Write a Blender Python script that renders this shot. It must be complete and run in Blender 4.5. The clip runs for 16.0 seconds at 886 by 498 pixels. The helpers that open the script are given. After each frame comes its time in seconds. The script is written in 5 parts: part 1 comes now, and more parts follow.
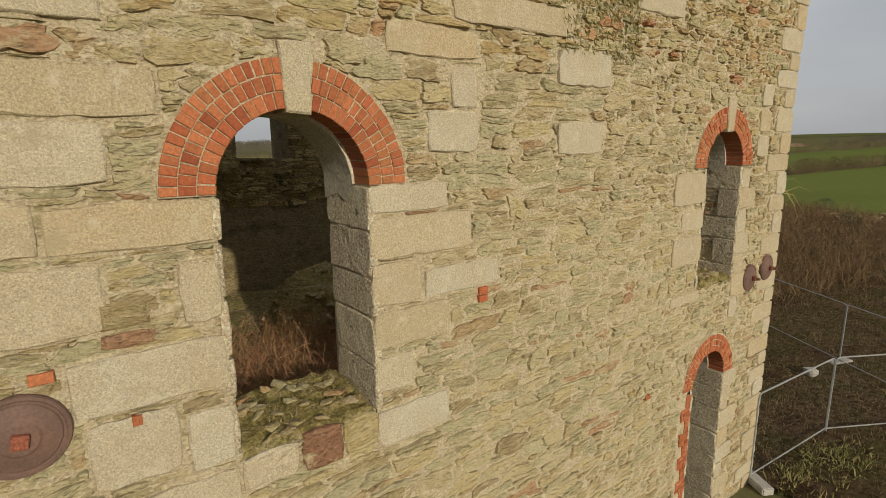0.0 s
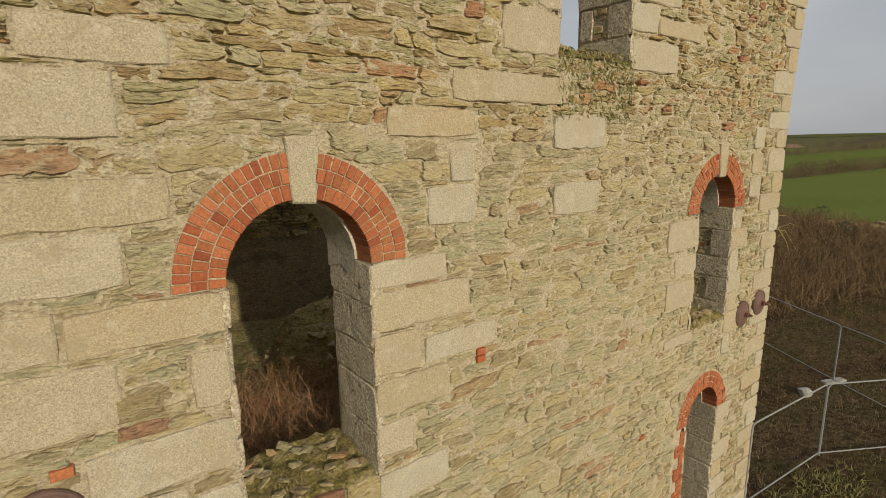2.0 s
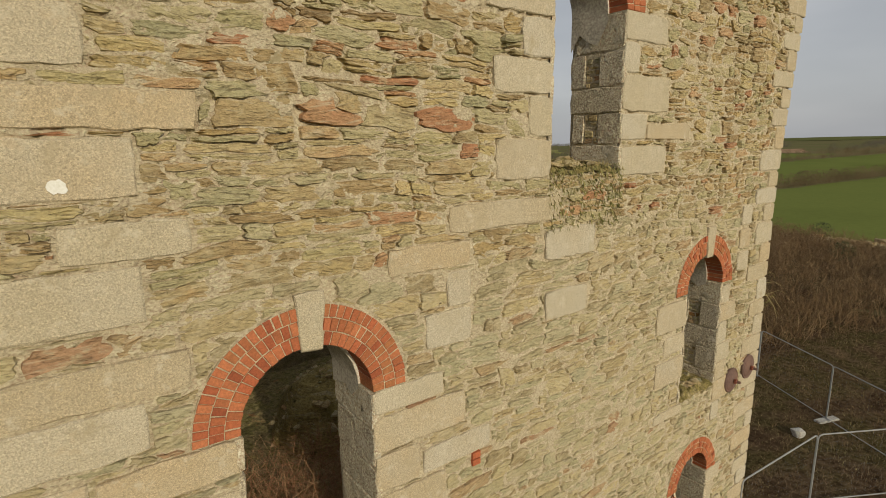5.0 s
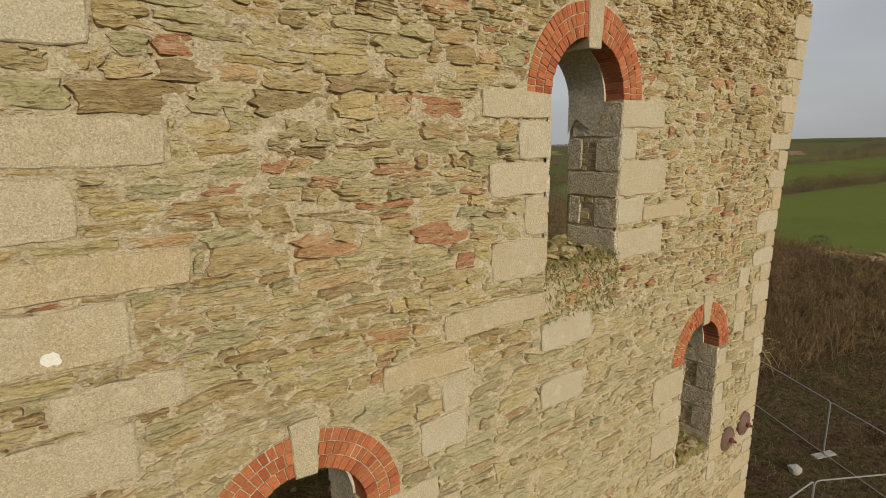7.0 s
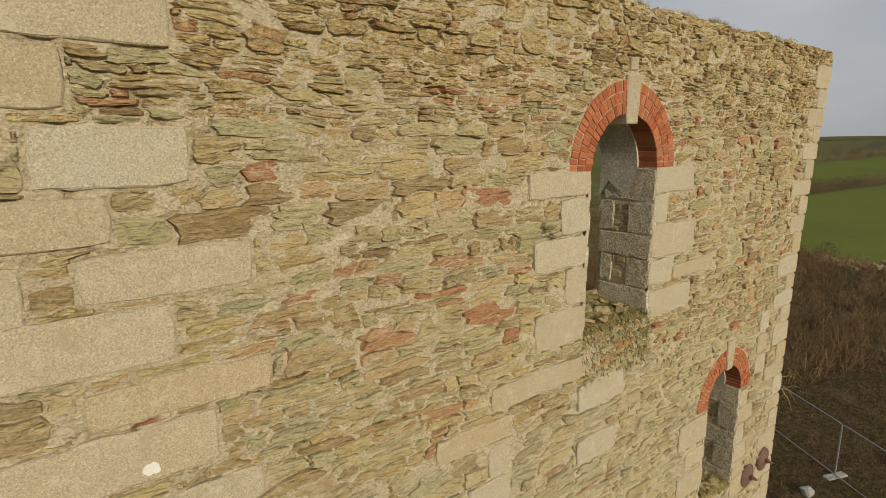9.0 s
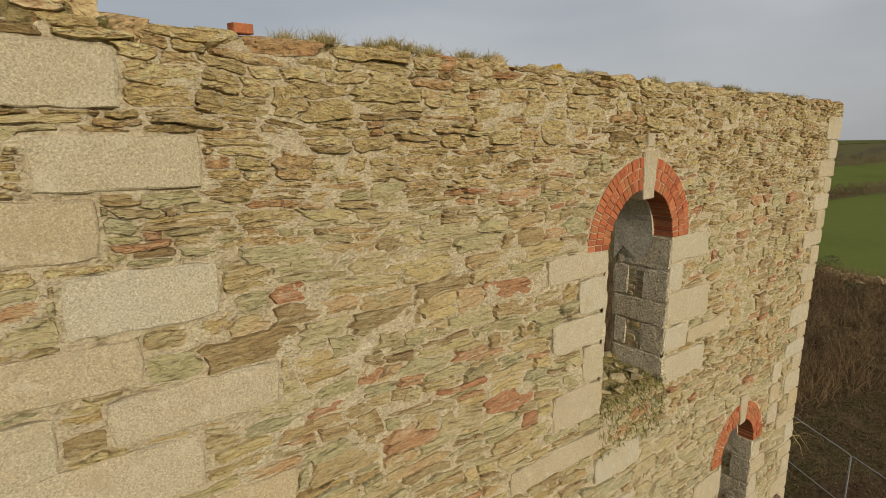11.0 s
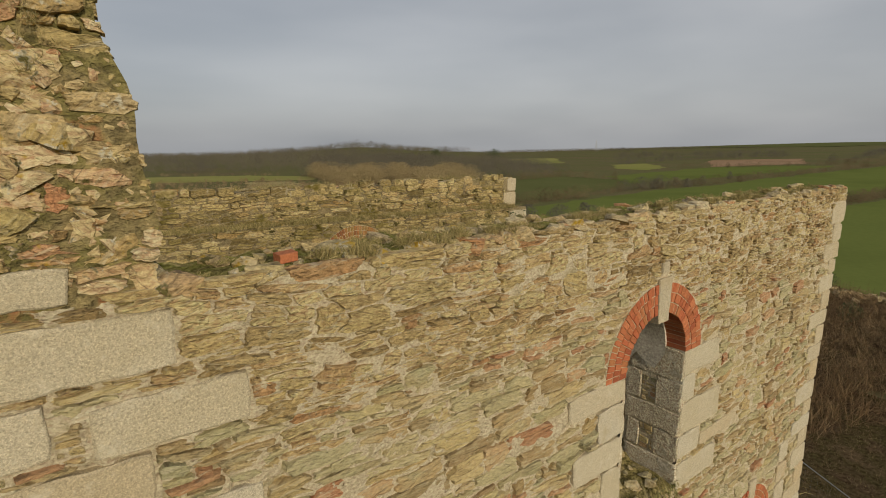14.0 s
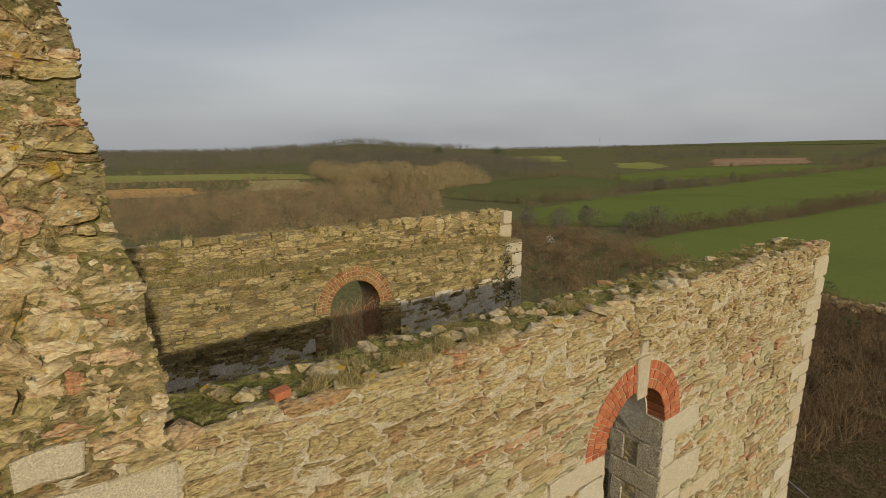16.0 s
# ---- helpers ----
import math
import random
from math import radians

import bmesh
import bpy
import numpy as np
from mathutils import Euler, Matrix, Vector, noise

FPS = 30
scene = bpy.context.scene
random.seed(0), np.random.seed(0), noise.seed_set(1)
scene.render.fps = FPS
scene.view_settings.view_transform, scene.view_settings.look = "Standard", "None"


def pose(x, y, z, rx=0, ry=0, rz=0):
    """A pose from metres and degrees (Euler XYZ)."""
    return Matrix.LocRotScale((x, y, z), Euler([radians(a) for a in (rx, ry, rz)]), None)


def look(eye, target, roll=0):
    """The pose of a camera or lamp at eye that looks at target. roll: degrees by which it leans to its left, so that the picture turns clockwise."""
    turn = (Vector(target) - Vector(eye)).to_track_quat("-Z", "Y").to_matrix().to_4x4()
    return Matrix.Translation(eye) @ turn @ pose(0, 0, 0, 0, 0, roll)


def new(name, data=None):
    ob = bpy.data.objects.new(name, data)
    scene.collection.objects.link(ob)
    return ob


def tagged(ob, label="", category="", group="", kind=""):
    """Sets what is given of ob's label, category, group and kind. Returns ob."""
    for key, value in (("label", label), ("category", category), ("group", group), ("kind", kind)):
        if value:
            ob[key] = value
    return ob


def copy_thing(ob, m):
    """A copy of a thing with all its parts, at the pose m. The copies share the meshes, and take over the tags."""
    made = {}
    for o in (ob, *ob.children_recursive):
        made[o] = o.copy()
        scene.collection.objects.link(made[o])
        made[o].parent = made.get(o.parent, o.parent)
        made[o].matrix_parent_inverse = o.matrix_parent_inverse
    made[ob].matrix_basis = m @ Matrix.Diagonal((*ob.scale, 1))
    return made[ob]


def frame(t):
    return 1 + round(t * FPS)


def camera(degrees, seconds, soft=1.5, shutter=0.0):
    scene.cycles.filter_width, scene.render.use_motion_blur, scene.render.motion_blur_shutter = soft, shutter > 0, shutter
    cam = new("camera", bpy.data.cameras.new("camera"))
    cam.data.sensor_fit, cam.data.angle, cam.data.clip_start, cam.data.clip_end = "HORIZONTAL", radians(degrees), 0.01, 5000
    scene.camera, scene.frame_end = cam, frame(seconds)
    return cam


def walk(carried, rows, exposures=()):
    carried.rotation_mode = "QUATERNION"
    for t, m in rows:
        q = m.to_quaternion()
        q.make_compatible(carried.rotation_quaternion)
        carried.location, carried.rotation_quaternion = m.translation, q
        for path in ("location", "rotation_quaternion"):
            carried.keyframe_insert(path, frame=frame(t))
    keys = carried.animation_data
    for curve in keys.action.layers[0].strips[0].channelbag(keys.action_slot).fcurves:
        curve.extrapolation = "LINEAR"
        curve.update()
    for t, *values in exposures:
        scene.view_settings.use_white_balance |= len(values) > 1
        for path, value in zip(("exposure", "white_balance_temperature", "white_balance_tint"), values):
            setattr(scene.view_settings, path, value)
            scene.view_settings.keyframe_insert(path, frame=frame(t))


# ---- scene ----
cam = camera(80.0, 16.0, soft=0.95)
# seconds, place, then tilt, lean and turn in degrees
ROWS = [
    (0, -1.66, -4.177, 7.305, 78.589, 0.636, -37.105),
    (0.5, -1.722, -4.184, 7.476, 78.626, 0.614, -37.131),
    (1, -1.784, -4.205, 7.654, 78.648, 0.666, -37.07),
    (1.5, -1.749, -4.253, 7.839, 78.615, 0.656, -37.022),
    (2, -1.691, -4.224, 8.029, 78.613, 0.682, -37.244),
    (2.5, -1.539, -4.252, 8.278, 78.538, 0.653, -37.202),
    (3, -1.409, -4.35, 8.524, 78.46, 0.649, -37.15),
    (3.2, -1.355, -4.396, 8.619, 78.468, 0.67, -36.997),
    (5.3, -1.79, -4.352, 9.565, 78.892, 0.536, -37.048),
    (5.5, -1.817, -4.339, 9.716, 78.837, 0.45, -37.068),
    (6, -1.745, -4.328, 10.031, 78.767, 0.412, -37.107),
    (6.5, -1.623, -4.25, 10.278, 78.723, 0.408, -37.085),
    (7, -1.552, -4.231, 10.5, 78.829, 0.465, -37.072),
    (7.5, -1.569, -4.164, 10.707, 78.818, 0.473, -37.011),
    (8, -1.672, -4.175, 10.945, 78.733, 0.437, -36.912),
    (8.5, -1.831, -4.139, 11.162, 78.763, 0.517, -36.823),
    (8.7, -1.94, -4.09, 11.261, 78.598, 0.418, -36.79),
    (10.8, -2.108, -3.782, 12.172, 78.972, 0.57, -36.813),
    (11, -2.058, -3.774, 12.274, 79.048, 0.481, -36.682),
    (11.5, -1.936, -3.66, 12.536, 79.052, 0.469, -36.813),
    (12, -1.926, -3.569, 12.801, 79.007, 0.371, -36.946),
    (12.5, -2.039, -3.492, 13.058, 79.103, 0.4, -37.075),
    (13, -2.138, -3.428, 13.322, 78.961, 0.34, -37.149),
    (13.5, -2.188, -3.423, 13.552, 79.17, 0.44, -37.181),
    (14, -2.192, -3.484, 13.821, 79.22, 0.501, -37.067),
    (14.5, -2.137, -3.544, 14.132, 79.146, 0.502, -36.89),
    (15, -2.06, -3.641, 14.441, 79.034, 0.436, -36.703),
    (15.5, -2.043, -3.687, 14.716, 78.941, 0.402, -36.736),
    (16, -2.133, -3.699, 14.967, 78.843, 0.339, -36.745),
]
walk(cam, [(t, pose(x, y, z, rx, ry, rz)) for t, x, y, z, rx, ry, rz in ROWS],
     exposures=[(0.0, -0.18), (3.0, -0.18), (5.5, -0.22), (8.5, -0.21), (11.0, -0.23), (12.5, -0.31), (14.0, -0.31), (16.0, -0.22)])

# ---------------------------------------------------------------- light
SUN_EL, SUN_AZ = 17.0, -7.5      # degrees up; degrees from the wall's outward normal towards +x
world = bpy.data.worlds.new("sky")
scene.world = world
world.use_nodes = True
wn, wl = world.node_tree.nodes, world.node_tree.links
sky = wn.new("ShaderNodeTexSky")
sky.sky_type, sky.sun_disc = "NISHITA", False
sky.sun_elevation = radians(SUN_EL)
sky.sun_rotation = radians(180.0 - SUN_AZ)
sky.air_density, sky.dust_density, sky.ozone_density = 1.0, 3.0, 2.0
# high thin cloud over the clear sky, in streaks
geo_in = wn.new("ShaderNodeTexCoord")
cmap = wn.new("ShaderNodeMapping")
cmap.inputs["Scale"].default_value = (1.0, 1.6, 5.0)
cmap.inputs["Rotation"].default_value = (0.12, 0.05, 0.6)
wl.new(geo_in.outputs["Generated"], cmap.inputs["Vector"])
cn = wn.new("ShaderNodeTexNoise")
cn.inputs["Scale"].default_value, cn.inputs["Detail"].default_value, cn.inputs["Roughness"].default_value = 1.3, 4, 0.45
wl.new(cmap.outputs["Vector"], cn.inputs["Vector"])
cr = wn.new("ShaderNodeValToRGB")
cr.color_ramp.elements[0].position, cr.color_ramp.elements[0].color = 0.30, (3.35, 3.5, 3.75, 1)
cr.color_ramp.elements[1].position, cr.color_ramp.elements[1].color = 0.80, (5.6, 5.6, 5.65, 1)
wl.new(cn.outputs["Fac"], cr.inputs["Fac"])
cm = wn.new("ShaderNodeMix")
cm.data_type = "RGBA"
cm.inputs[0].default_value = 0.80
wl.new(sky.outputs["Color"], cm.inputs[6])
wl.new(cr.outputs["Color"], cm.inputs[7])
bg = wn["Background"]
bg.inputs["Strength"].default_value = 0.119
wl.new(cm.outputs[2], bg.inputs["Color"])

sun = new("sun", bpy.data.lights.new("sun", "SUN"))
sun.data.energy, sun.data.angle, sun.data.color = 3.05, radians(1.0), (1.0, 0.905, 0.695)
sun_dir = Vector((math.sin(radians(SUN_AZ)) * math.cos(radians(SUN_EL)), -math.cos(radians(SUN_AZ)) * math.cos(radians(SUN_EL)), math.sin(radians(SUN_EL))))
sun.matrix_world = look(sun_dir * 50, (0, 0, 0))


# ---------------------------------------------------------------- materials
def material(name, colors, scale=3.0, stretch=(1, 1, 1), rough=0.85, bump=0.3, bump_scale=40.0, vary=None, dist=0.02, fine=0.25, spots=None, coarse=0.0, blend=0.36, layers=None, speckle=None):
    """A rough mineral or plant surface: a ramp over noise, finer grain, relief; vary: 'island' or 'object' shifts the ramp."""
    m = bpy.data.materials.new(name)
    m.use_nodes = True
    n, l = m.node_tree.nodes, m.node_tree.links
    bsdf = n["Principled BSDF"]
    bsdf.inputs["Roughness"].default_value = rough
    bsdf.inputs["Specular IOR Level"].default_value = 0.25
    geo = n.new("ShaderNodeNewGeometry")
    mp = n.new("ShaderNodeMapping")
    mp.inputs["Scale"].default_value = stretch
    l.new(geo.outputs["Position"], mp.inputs["Vector"])
    a = n.new("ShaderNodeTexNoise")
    a.inputs["Scale"].default_value, a.inputs["Detail"].default_value = scale, 6
    l.new(mp.outputs["Vector"], a.inputs["Vector"])
    b = n.new("ShaderNodeTexNoise")
    b.inputs["Scale"].default_value, b.inputs["Detail"].default_value, b.inputs["Roughness"].default_value = bump_scale, 5, 0.65
    l.new(mp.outputs["Vector"], b.inputs["Vector"])
    ramp = n.new("ShaderNodeValToRGB")
    while len(ramp.color_ramp.elements) < len(colors):
        ramp.color_ramp.elements.new(0.5)
    for i, c in enumerate(colors):
        e = ramp.color_ramp.elements[i]
        e.position, e.color = i / max(1, len(colors) - 1), (*c, 1)
    fac = a.outputs["Fac"]
    if vary:
        if vary == "island":
            rnd = geo.outputs["Random Per Island"]
        else:
            rnd = n.new("ShaderNodeObjectInfo").outputs["Random"]
        mix = n.new("ShaderNodeMath")
        mix.operation = "MULTIPLY_ADD"
        mix.inputs[1].default_value = blend
        l.new(fac, mix.inputs[0])
        l.new(rnd, mix.inputs[2])
        sub = n.new("ShaderNodeMath")
        sub.operation = "MULTIPLY_ADD"
        sub.inputs[1].default_value, sub.inputs[2].default_value = 1.04 / (1 + blend * 0.4), -0.02 - blend * 0.3
        l.new(mix.outputs[0], sub.inputs[0])
        fac = sub.outputs[0]
    else:
        spread = n.new("ShaderNodeMapRange")
        spread.inputs["From Min"].default_value, spread.inputs["From Max"].default_value = 0.3, 0.7
        l.new(fac, spread.inputs["Value"])
        fac = spread.outputs[0]
    l.new(fac, ramp.inputs["Fac"])
    grain = n.new("ShaderNodeMix")
    grain.data_type, grain.blend_type = "RGBA", "OVERLAY"
    grain.inputs["Factor"].default_value = fine
    l.new(ramp.outputs["Color"], grain.inputs[6])
    sharp = n.new("ShaderNodeMapRange")
    sharp.inputs["From Min"].default_value, sharp.inputs["From Max"].default_value = 0.32, 0.68
    l.new(b.outputs["Fac"], sharp.inputs["Value"])
    l.new(sharp.outputs[0], grain.inputs[7])
    col = grain.outputs[2]
    if layers:
        # split layers of the stone, crack shade painted in: each stone has its own dip; (spread of the dip, layers a
        # metre, dark, light)
        dip, per, dark, light = layers
        turn = n.new("ShaderNodeVectorRotate")
        turn.inputs["Axis"].default_value = (0, 1, 0)
        ang = n.new("ShaderNodeMath")
        ang.operation = "MULTIPLY_ADD"
        ang.inputs[1].default_value, ang.inputs[2].default_value = dip * 7.0, -dip * 3.5
        wrap = n.new("ShaderNodeMath")
        wrap.operation = "PINGPONG"
        wrap.inputs[1].default_value = dip
        shift = n.new("ShaderNodeMath")
        shift.operation = "SUBTRACT"
        shift.inputs[1].default_value = dip / 2
        l.new(rnd, ang.inputs[0])
        l.new(ang.outputs[0], wrap.inputs[0])
        l.new(wrap.outputs[0], shift.inputs[0])
        off = n.new("ShaderNodeVectorMath")
        off.operation = "MULTIPLY_ADD"
        off.inputs[1].default_value = (53.0, 0.0, 31.0)
        l.new(rnd, off.inputs[0])
        l.new(geo.outputs["Position"], off.inputs[2])
        l.new(off.outputs[0], turn.inputs["Vector"])
        l.new(shift.outputs[0], turn.inputs["Angle"])
        squash = n.new("ShaderNodeMapping")
        squash.inputs["Scale"].default_value = (per * 0.09, per * 0.09, per)
        l.new(turn.outputs[0], squash.inputs["Vector"])
        ln = n.new("ShaderNodeTexNoise")
        ln.inputs["Scale"].default_value, ln.inputs["Detail"].default_value, ln.inputs["Roughness"].default_value = 1.0, 4, 0.6
        l.new(squash.outputs[0], ln.inputs["Vector"])
        # the dark lines put the shadow of open cracks into the colour
        for lo, hi, c, k in ((0.57, 0.66, (0.10, 0.072, 0.04), dark), (0.46, 0.34, (0.62, 0.53, 0.36), light)):
            r = n.new("ShaderNodeMapRange")
            r.inputs["From Min"].default_value, r.inputs["From Max"].default_value = lo, hi
            r.inputs["To Max"].default_value = k
            l.new(ln.outputs["Fac"], r.inputs["Value"])
            mx = n.new("ShaderNodeMix")
            mx.data_type = "RGBA"
            mx.inputs[7].default_value = (*c, 1)
            l.new(r.outputs[0], mx.inputs[0])
            l.new(col, mx.inputs[6])
            col = mx.outputs[2]
    if speckle:
        # crystals: (grains a metre, strength)
        vo = n.new("ShaderNodeTexVoronoi")
        vo.inputs["Scale"].default_value = speckle[0]
        l.new(geo.outputs["Position"], vo.inputs["Vector"])
        sep = n.new("ShaderNodeSeparateColor")
        l.new(vo.outputs["Color"], sep.inputs[0])
        sr = n.new("ShaderNodeValToRGB")
        sr.color_ramp.elements[0].position, sr.color_ramp.elements[0].color = 0.0, (0.20, 0.17, 0.13, 1)
        sr.color_ramp.elements[1].position, sr.color_ramp.elements[1].color = 1.0, (0.86, 0.80, 0.70, 1)
        for p_, c_ in ((0.25, (0.42, 0.38, 0.32)), (0.55, (0.52, 0.49, 0.44)), (0.80, (0.58, 0.52, 0.44))):
            e = sr.color_ramp.elements.new(p_)
            e.color = (*c_, 1)
        l.new(sep.outputs[0], sr.inputs["Fac"])
        mx = n.new("ShaderNodeMix")
        mx.data_type, mx.blend_type = "RGBA", "OVERLAY"
        mx.inputs["Factor"].default_value = speckle[1]
        l.new(col, mx.inputs[6])
        l.new(sr.outputs["Color"], mx.inputs[7])
        col = mx.outputs[2]
    if spots:
        # lichen, stains and the mortar's painted crevice shade, with an outline of their own: (colour, scale,
        # threshold)
        for c, sc, th, *soft in spots:
            s = n.new("ShaderNodeTexNoise")
            s.inputs["Scale"].default_value, s.inputs["Detail"].default_value, s.inputs["Roughness"].default_value = sc, 4, 0.7
            l.new(geo.outputs["Position"], s.inputs["Vector"])
            r = n.new("ShaderNodeMapRange")
            r.inputs["From Min"].default_value, r.inputs["From Max"].default_value = th, th + (soft[0] if soft else 0.05)
            l.new(s.outputs["Fac"], r.inputs["Value"])
            mx = n.new("ShaderNodeMix")
            mx.data_type = "RGBA"
            mx.inputs[7].default_value = (*c, 1)
            l.new(r.outputs[0], mx.inputs[0])
            l.new(col, mx.inputs[6])
            col = mx.outputs[2]
    l.new(col, bsdf.inputs["Base Color"])
    bp = n.new("ShaderNodeBump")
    bp.inputs["Strength"].default_value, bp.inputs["Distance"].default_value = bump, dist
    l.new(b.outputs["Fac"], bp.inputs["Height"])
    if coarse:
        c2 = n.new("ShaderNodeTexNoise")
        c2.inputs["Scale"].default_value, c2.inputs["Detail"].default_value, c2.inputs["Roughness"].default_value = coarse, 3, 0.6
        l.new(mp.outputs["Vector"], c2.inputs["Vector"])
        bp2 = n.new("ShaderNodeBump")
        bp2.inputs["Strength"].default_value, bp2.inputs["Distance"].default_value = 1.0, dist * 1.6
        l.new(c2.outputs["Fac"], bp2.inputs["Height"])
        l.new(bp2.outputs["Normal"], bp.inputs["Normal"])
        if layers:
            bp3 = n.new("ShaderNodeBump")
            bp3.inputs["Strength"].default_value, bp3.inputs["Distance"].default_value = 1.0, 0.02
            bp3.invert = True
            l.new(ln.outputs["Fac"], bp3.inputs["Height"])
            l.new(bp3.outputs["Normal"], bp2.inputs["Normal"])
    l.new(bp.outputs["Normal"], bsdf.inputs["Normal"])
    return m


SLATE = [(0.295, 0.203, 0.101), (0.511, 0.371, 0.168), (0.437, 0.387, 0.208), (0.570, 0.446, 0.212), (0.355, 0.254, 0.126), (0.462, 0.411, 0.228), (0.523, 0.347, 0.162), (0.404, 0.371, 0.212), (0.511, 0.432, 0.240), (0.342, 0.237, 0.116), (0.593, 0.458, 0.224), (0.451, 0.393, 0.218), (0.533, 0.446, 0.244), (0.426, 0.300, 0.147), (0.545, 0.438, 0.234), (0.523, 0.324, 0.168), (0.426, 0.203, 0.103)]
PALE = [((0.54, 0.445, 0.27), 4.0, 0.57, 0.14), ((0.17, 0.12, 0.065), 9.0, 0.67)]
m_stone = material("slate_rubble", SLATE, 4.0, (1, 1, 2.0), 0.9, 1.0, 24.0, "island", 0.03, 0.22, PALE, 7.0, 0.10, (0.5, 36.0, 0.6, 0.6))
m_stone_part = material("slate_rubble_piece", SLATE, 4.0, (1, 1, 2.0), 0.9, 1.0, 24.0, "object", 0.03, 0.22, PALE, 7.0, 0.10, (0.5, 36.0, 0.6, 0.6))
SLATE_LOW = [(0.340, 0.259, 0.139), (0.516, 0.410, 0.217), (0.423, 0.381, 0.231), (0.563, 0.460, 0.257), (0.389, 0.325, 0.185), (0.516, 0.438, 0.257), (0.446, 0.403, 0.248), (0.527, 0.410, 0.211), (0.481, 0.432, 0.267), (0.364, 0.281, 0.153), (0.574, 0.467, 0.252), (0.457, 0.410, 0.241), (0.504, 0.445, 0.274), (0.470, 0.354, 0.189), (0.446, 0.268, 0.150)]
m_stone_low = material("slate_rubble_below", SLATE_LOW, 4.0, (1, 1, 2.0), 0.9, 1.0, 24.0, "island", 0.03, 0.22, [((0.57, 0.475, 0.295), 4.0, 0.52, 0.14), ((0.19, 0.14, 0.08), 9.0, 0.67)], 7.0, 0.10, (0.8, 40.0, 0.5, 0.65))
WEATHERED = [(0.270, 0.194, 0.096), (0.440, 0.330, 0.165), (0.550, 0.436, 0.252), (0.400, 0.320, 0.157), (0.580, 0.466, 0.278), (0.460, 0.320, 0.148), (0.510, 0.407, 0.217), (0.460, 0.233, 0.104)]
LICHEN = [((0.47, 0.30, 0.04), 2.8, 0.60, 0.05), ((0.60, 0.545, 0.41), 8.0, 0.59, 0.06), ((0.13, 0.11, 0.035), 4.0, 0.58, 0.06)]
m_weathered_part = material("weathered_stone_piece", WEATHERED, 3.0, (1, 1, 1.5), 0.92, 1.0, 22.0, "object", 0.03, 0.4, LICHEN, 8.0, 0.15, (1.2, 34.0, 0.6, 0.4))
TOPS = [(0.310, 0.210, 0.092), (0.574, 0.424, 0.194), (0.519, 0.397, 0.182), (0.686, 0.539, 0.274), (0.435, 0.303, 0.132), (0.617, 0.490, 0.245), (0.533, 0.344, 0.161), (0.659, 0.519, 0.263), (0.477, 0.264, 0.119)]
m_top = material("wall_top_stone", TOPS, 3.0, (1, 1, 1.8), 0.92, 1.0, 18.0, "island", 0.06, 0.4, [((0.46, 0.34, 0.12), 5.0, 0.66, 0.08), ((0.57, 0.49, 0.32), 8.0, 0.60, 0.08)], 6.0, 0.12, (1.0, 36.0, 0.6, 0.6))
MOSSY = [(0.188, 0.138, 0.052), (0.416, 0.308, 0.125), (0.564, 0.433, 0.194), (0.323, 0.249, 0.085), (0.646, 0.504, 0.240), (0.444, 0.288, 0.109)]
m_mossy = material("mossy_stone", MOSSY, 3.0, (1, 1, 2.0), 0.92, 1.0, 18.0, "island", 0.05, 0.45, [((0.19, 0.15, 0.035), 1.1, 0.54, 0.12), ((0.50, 0.42, 0.26), 5.0, 0.62), ((0.11, 0.09, 0.028), 3.0, 0.59, 0.06)], 8.0, 0.1, (0.8, 30.0, 0.4, 0.4))
m_old_mortar = material("dirty_mortar", [(0.15, 0.115, 0.06), (0.32, 0.25, 0.135), (0.22, 0.18, 0.08)], 2.0, (1, 1, 1.8), 0.95, 1.0, 26.0, None, 0.04, 0.45, None, 8.0)
# the darkest mortar spots imitate shaded crevices beneath the stones
m_mortar = material("lime_mortar", [(0.47, 0.39, 0.255), (0.60, 0.505, 0.345), (0.53, 0.44, 0.295), (0.64, 0.55, 0.385)], 3.4, (1, 1, 1.4), 0.95, 1.0, 34.0, None, 0.03, 0.35, [((0.19, 0.14, 0.075), 11.0, 0.645), ((0.40, 0.33, 0.19), 5.0, 0.58, 0.08)], 9.0)
m_core = material("wall_core", [(0.19, 0.145, 0.085), (0.34, 0.275, 0.17), (0.24, 0.21, 0.10)], 3.0, (1, 1, 1.6), 0.97, 1.0, 14.0, None, 0.08, 0.6)
GRAN = [(0.446, 0.408, 0.322), (0.475, 0.385, 0.250), (0.484, 0.427, 0.317), (0.446, 0.375, 0.254), (0.503, 0.461, 0.370), (0.465, 0.408, 0.293), (0.513, 0.461, 0.355)]
m_granite = material("granite", GRAN, 1.8, (1, 1, 1), 0.88, 0.9, 60.0, "object", 0.012, 0.25, [((0.42, 0.345, 0.22), 2.6, 0.57, 0.15), ((0.51, 0.385, 0.235), 1.4, 0.62, 0.15), ((0.60, 0.535, 0.405), 7.0, 0.56, 0.2), ((0.29, 0.245, 0.165), 16.0, 0.69)], 9.0, 0.36, None, (150.0, 0.42))
# jamb granite, coloured paler and warmer to make up for light missing there
m_granite_lifted = material("lightened_granite", [(0.546, 0.474, 0.349), (0.632, 0.551, 0.415), (0.498, 0.435, 0.329), (0.671, 0.589, 0.455)], 3.0, (1, 1, 1), 0.92, 1.0, 40.0, "object", 0.03, 0.6, [((0.44, 0.38, 0.27), 3.0, 0.56, 0.1), ((0.70, 0.62, 0.48), 6.0, 0.58, 0.08), ((0.20, 0.165, 0.11), 8.0, 0.64)], 6.0, 0.36, None, (110.0, 0.45))
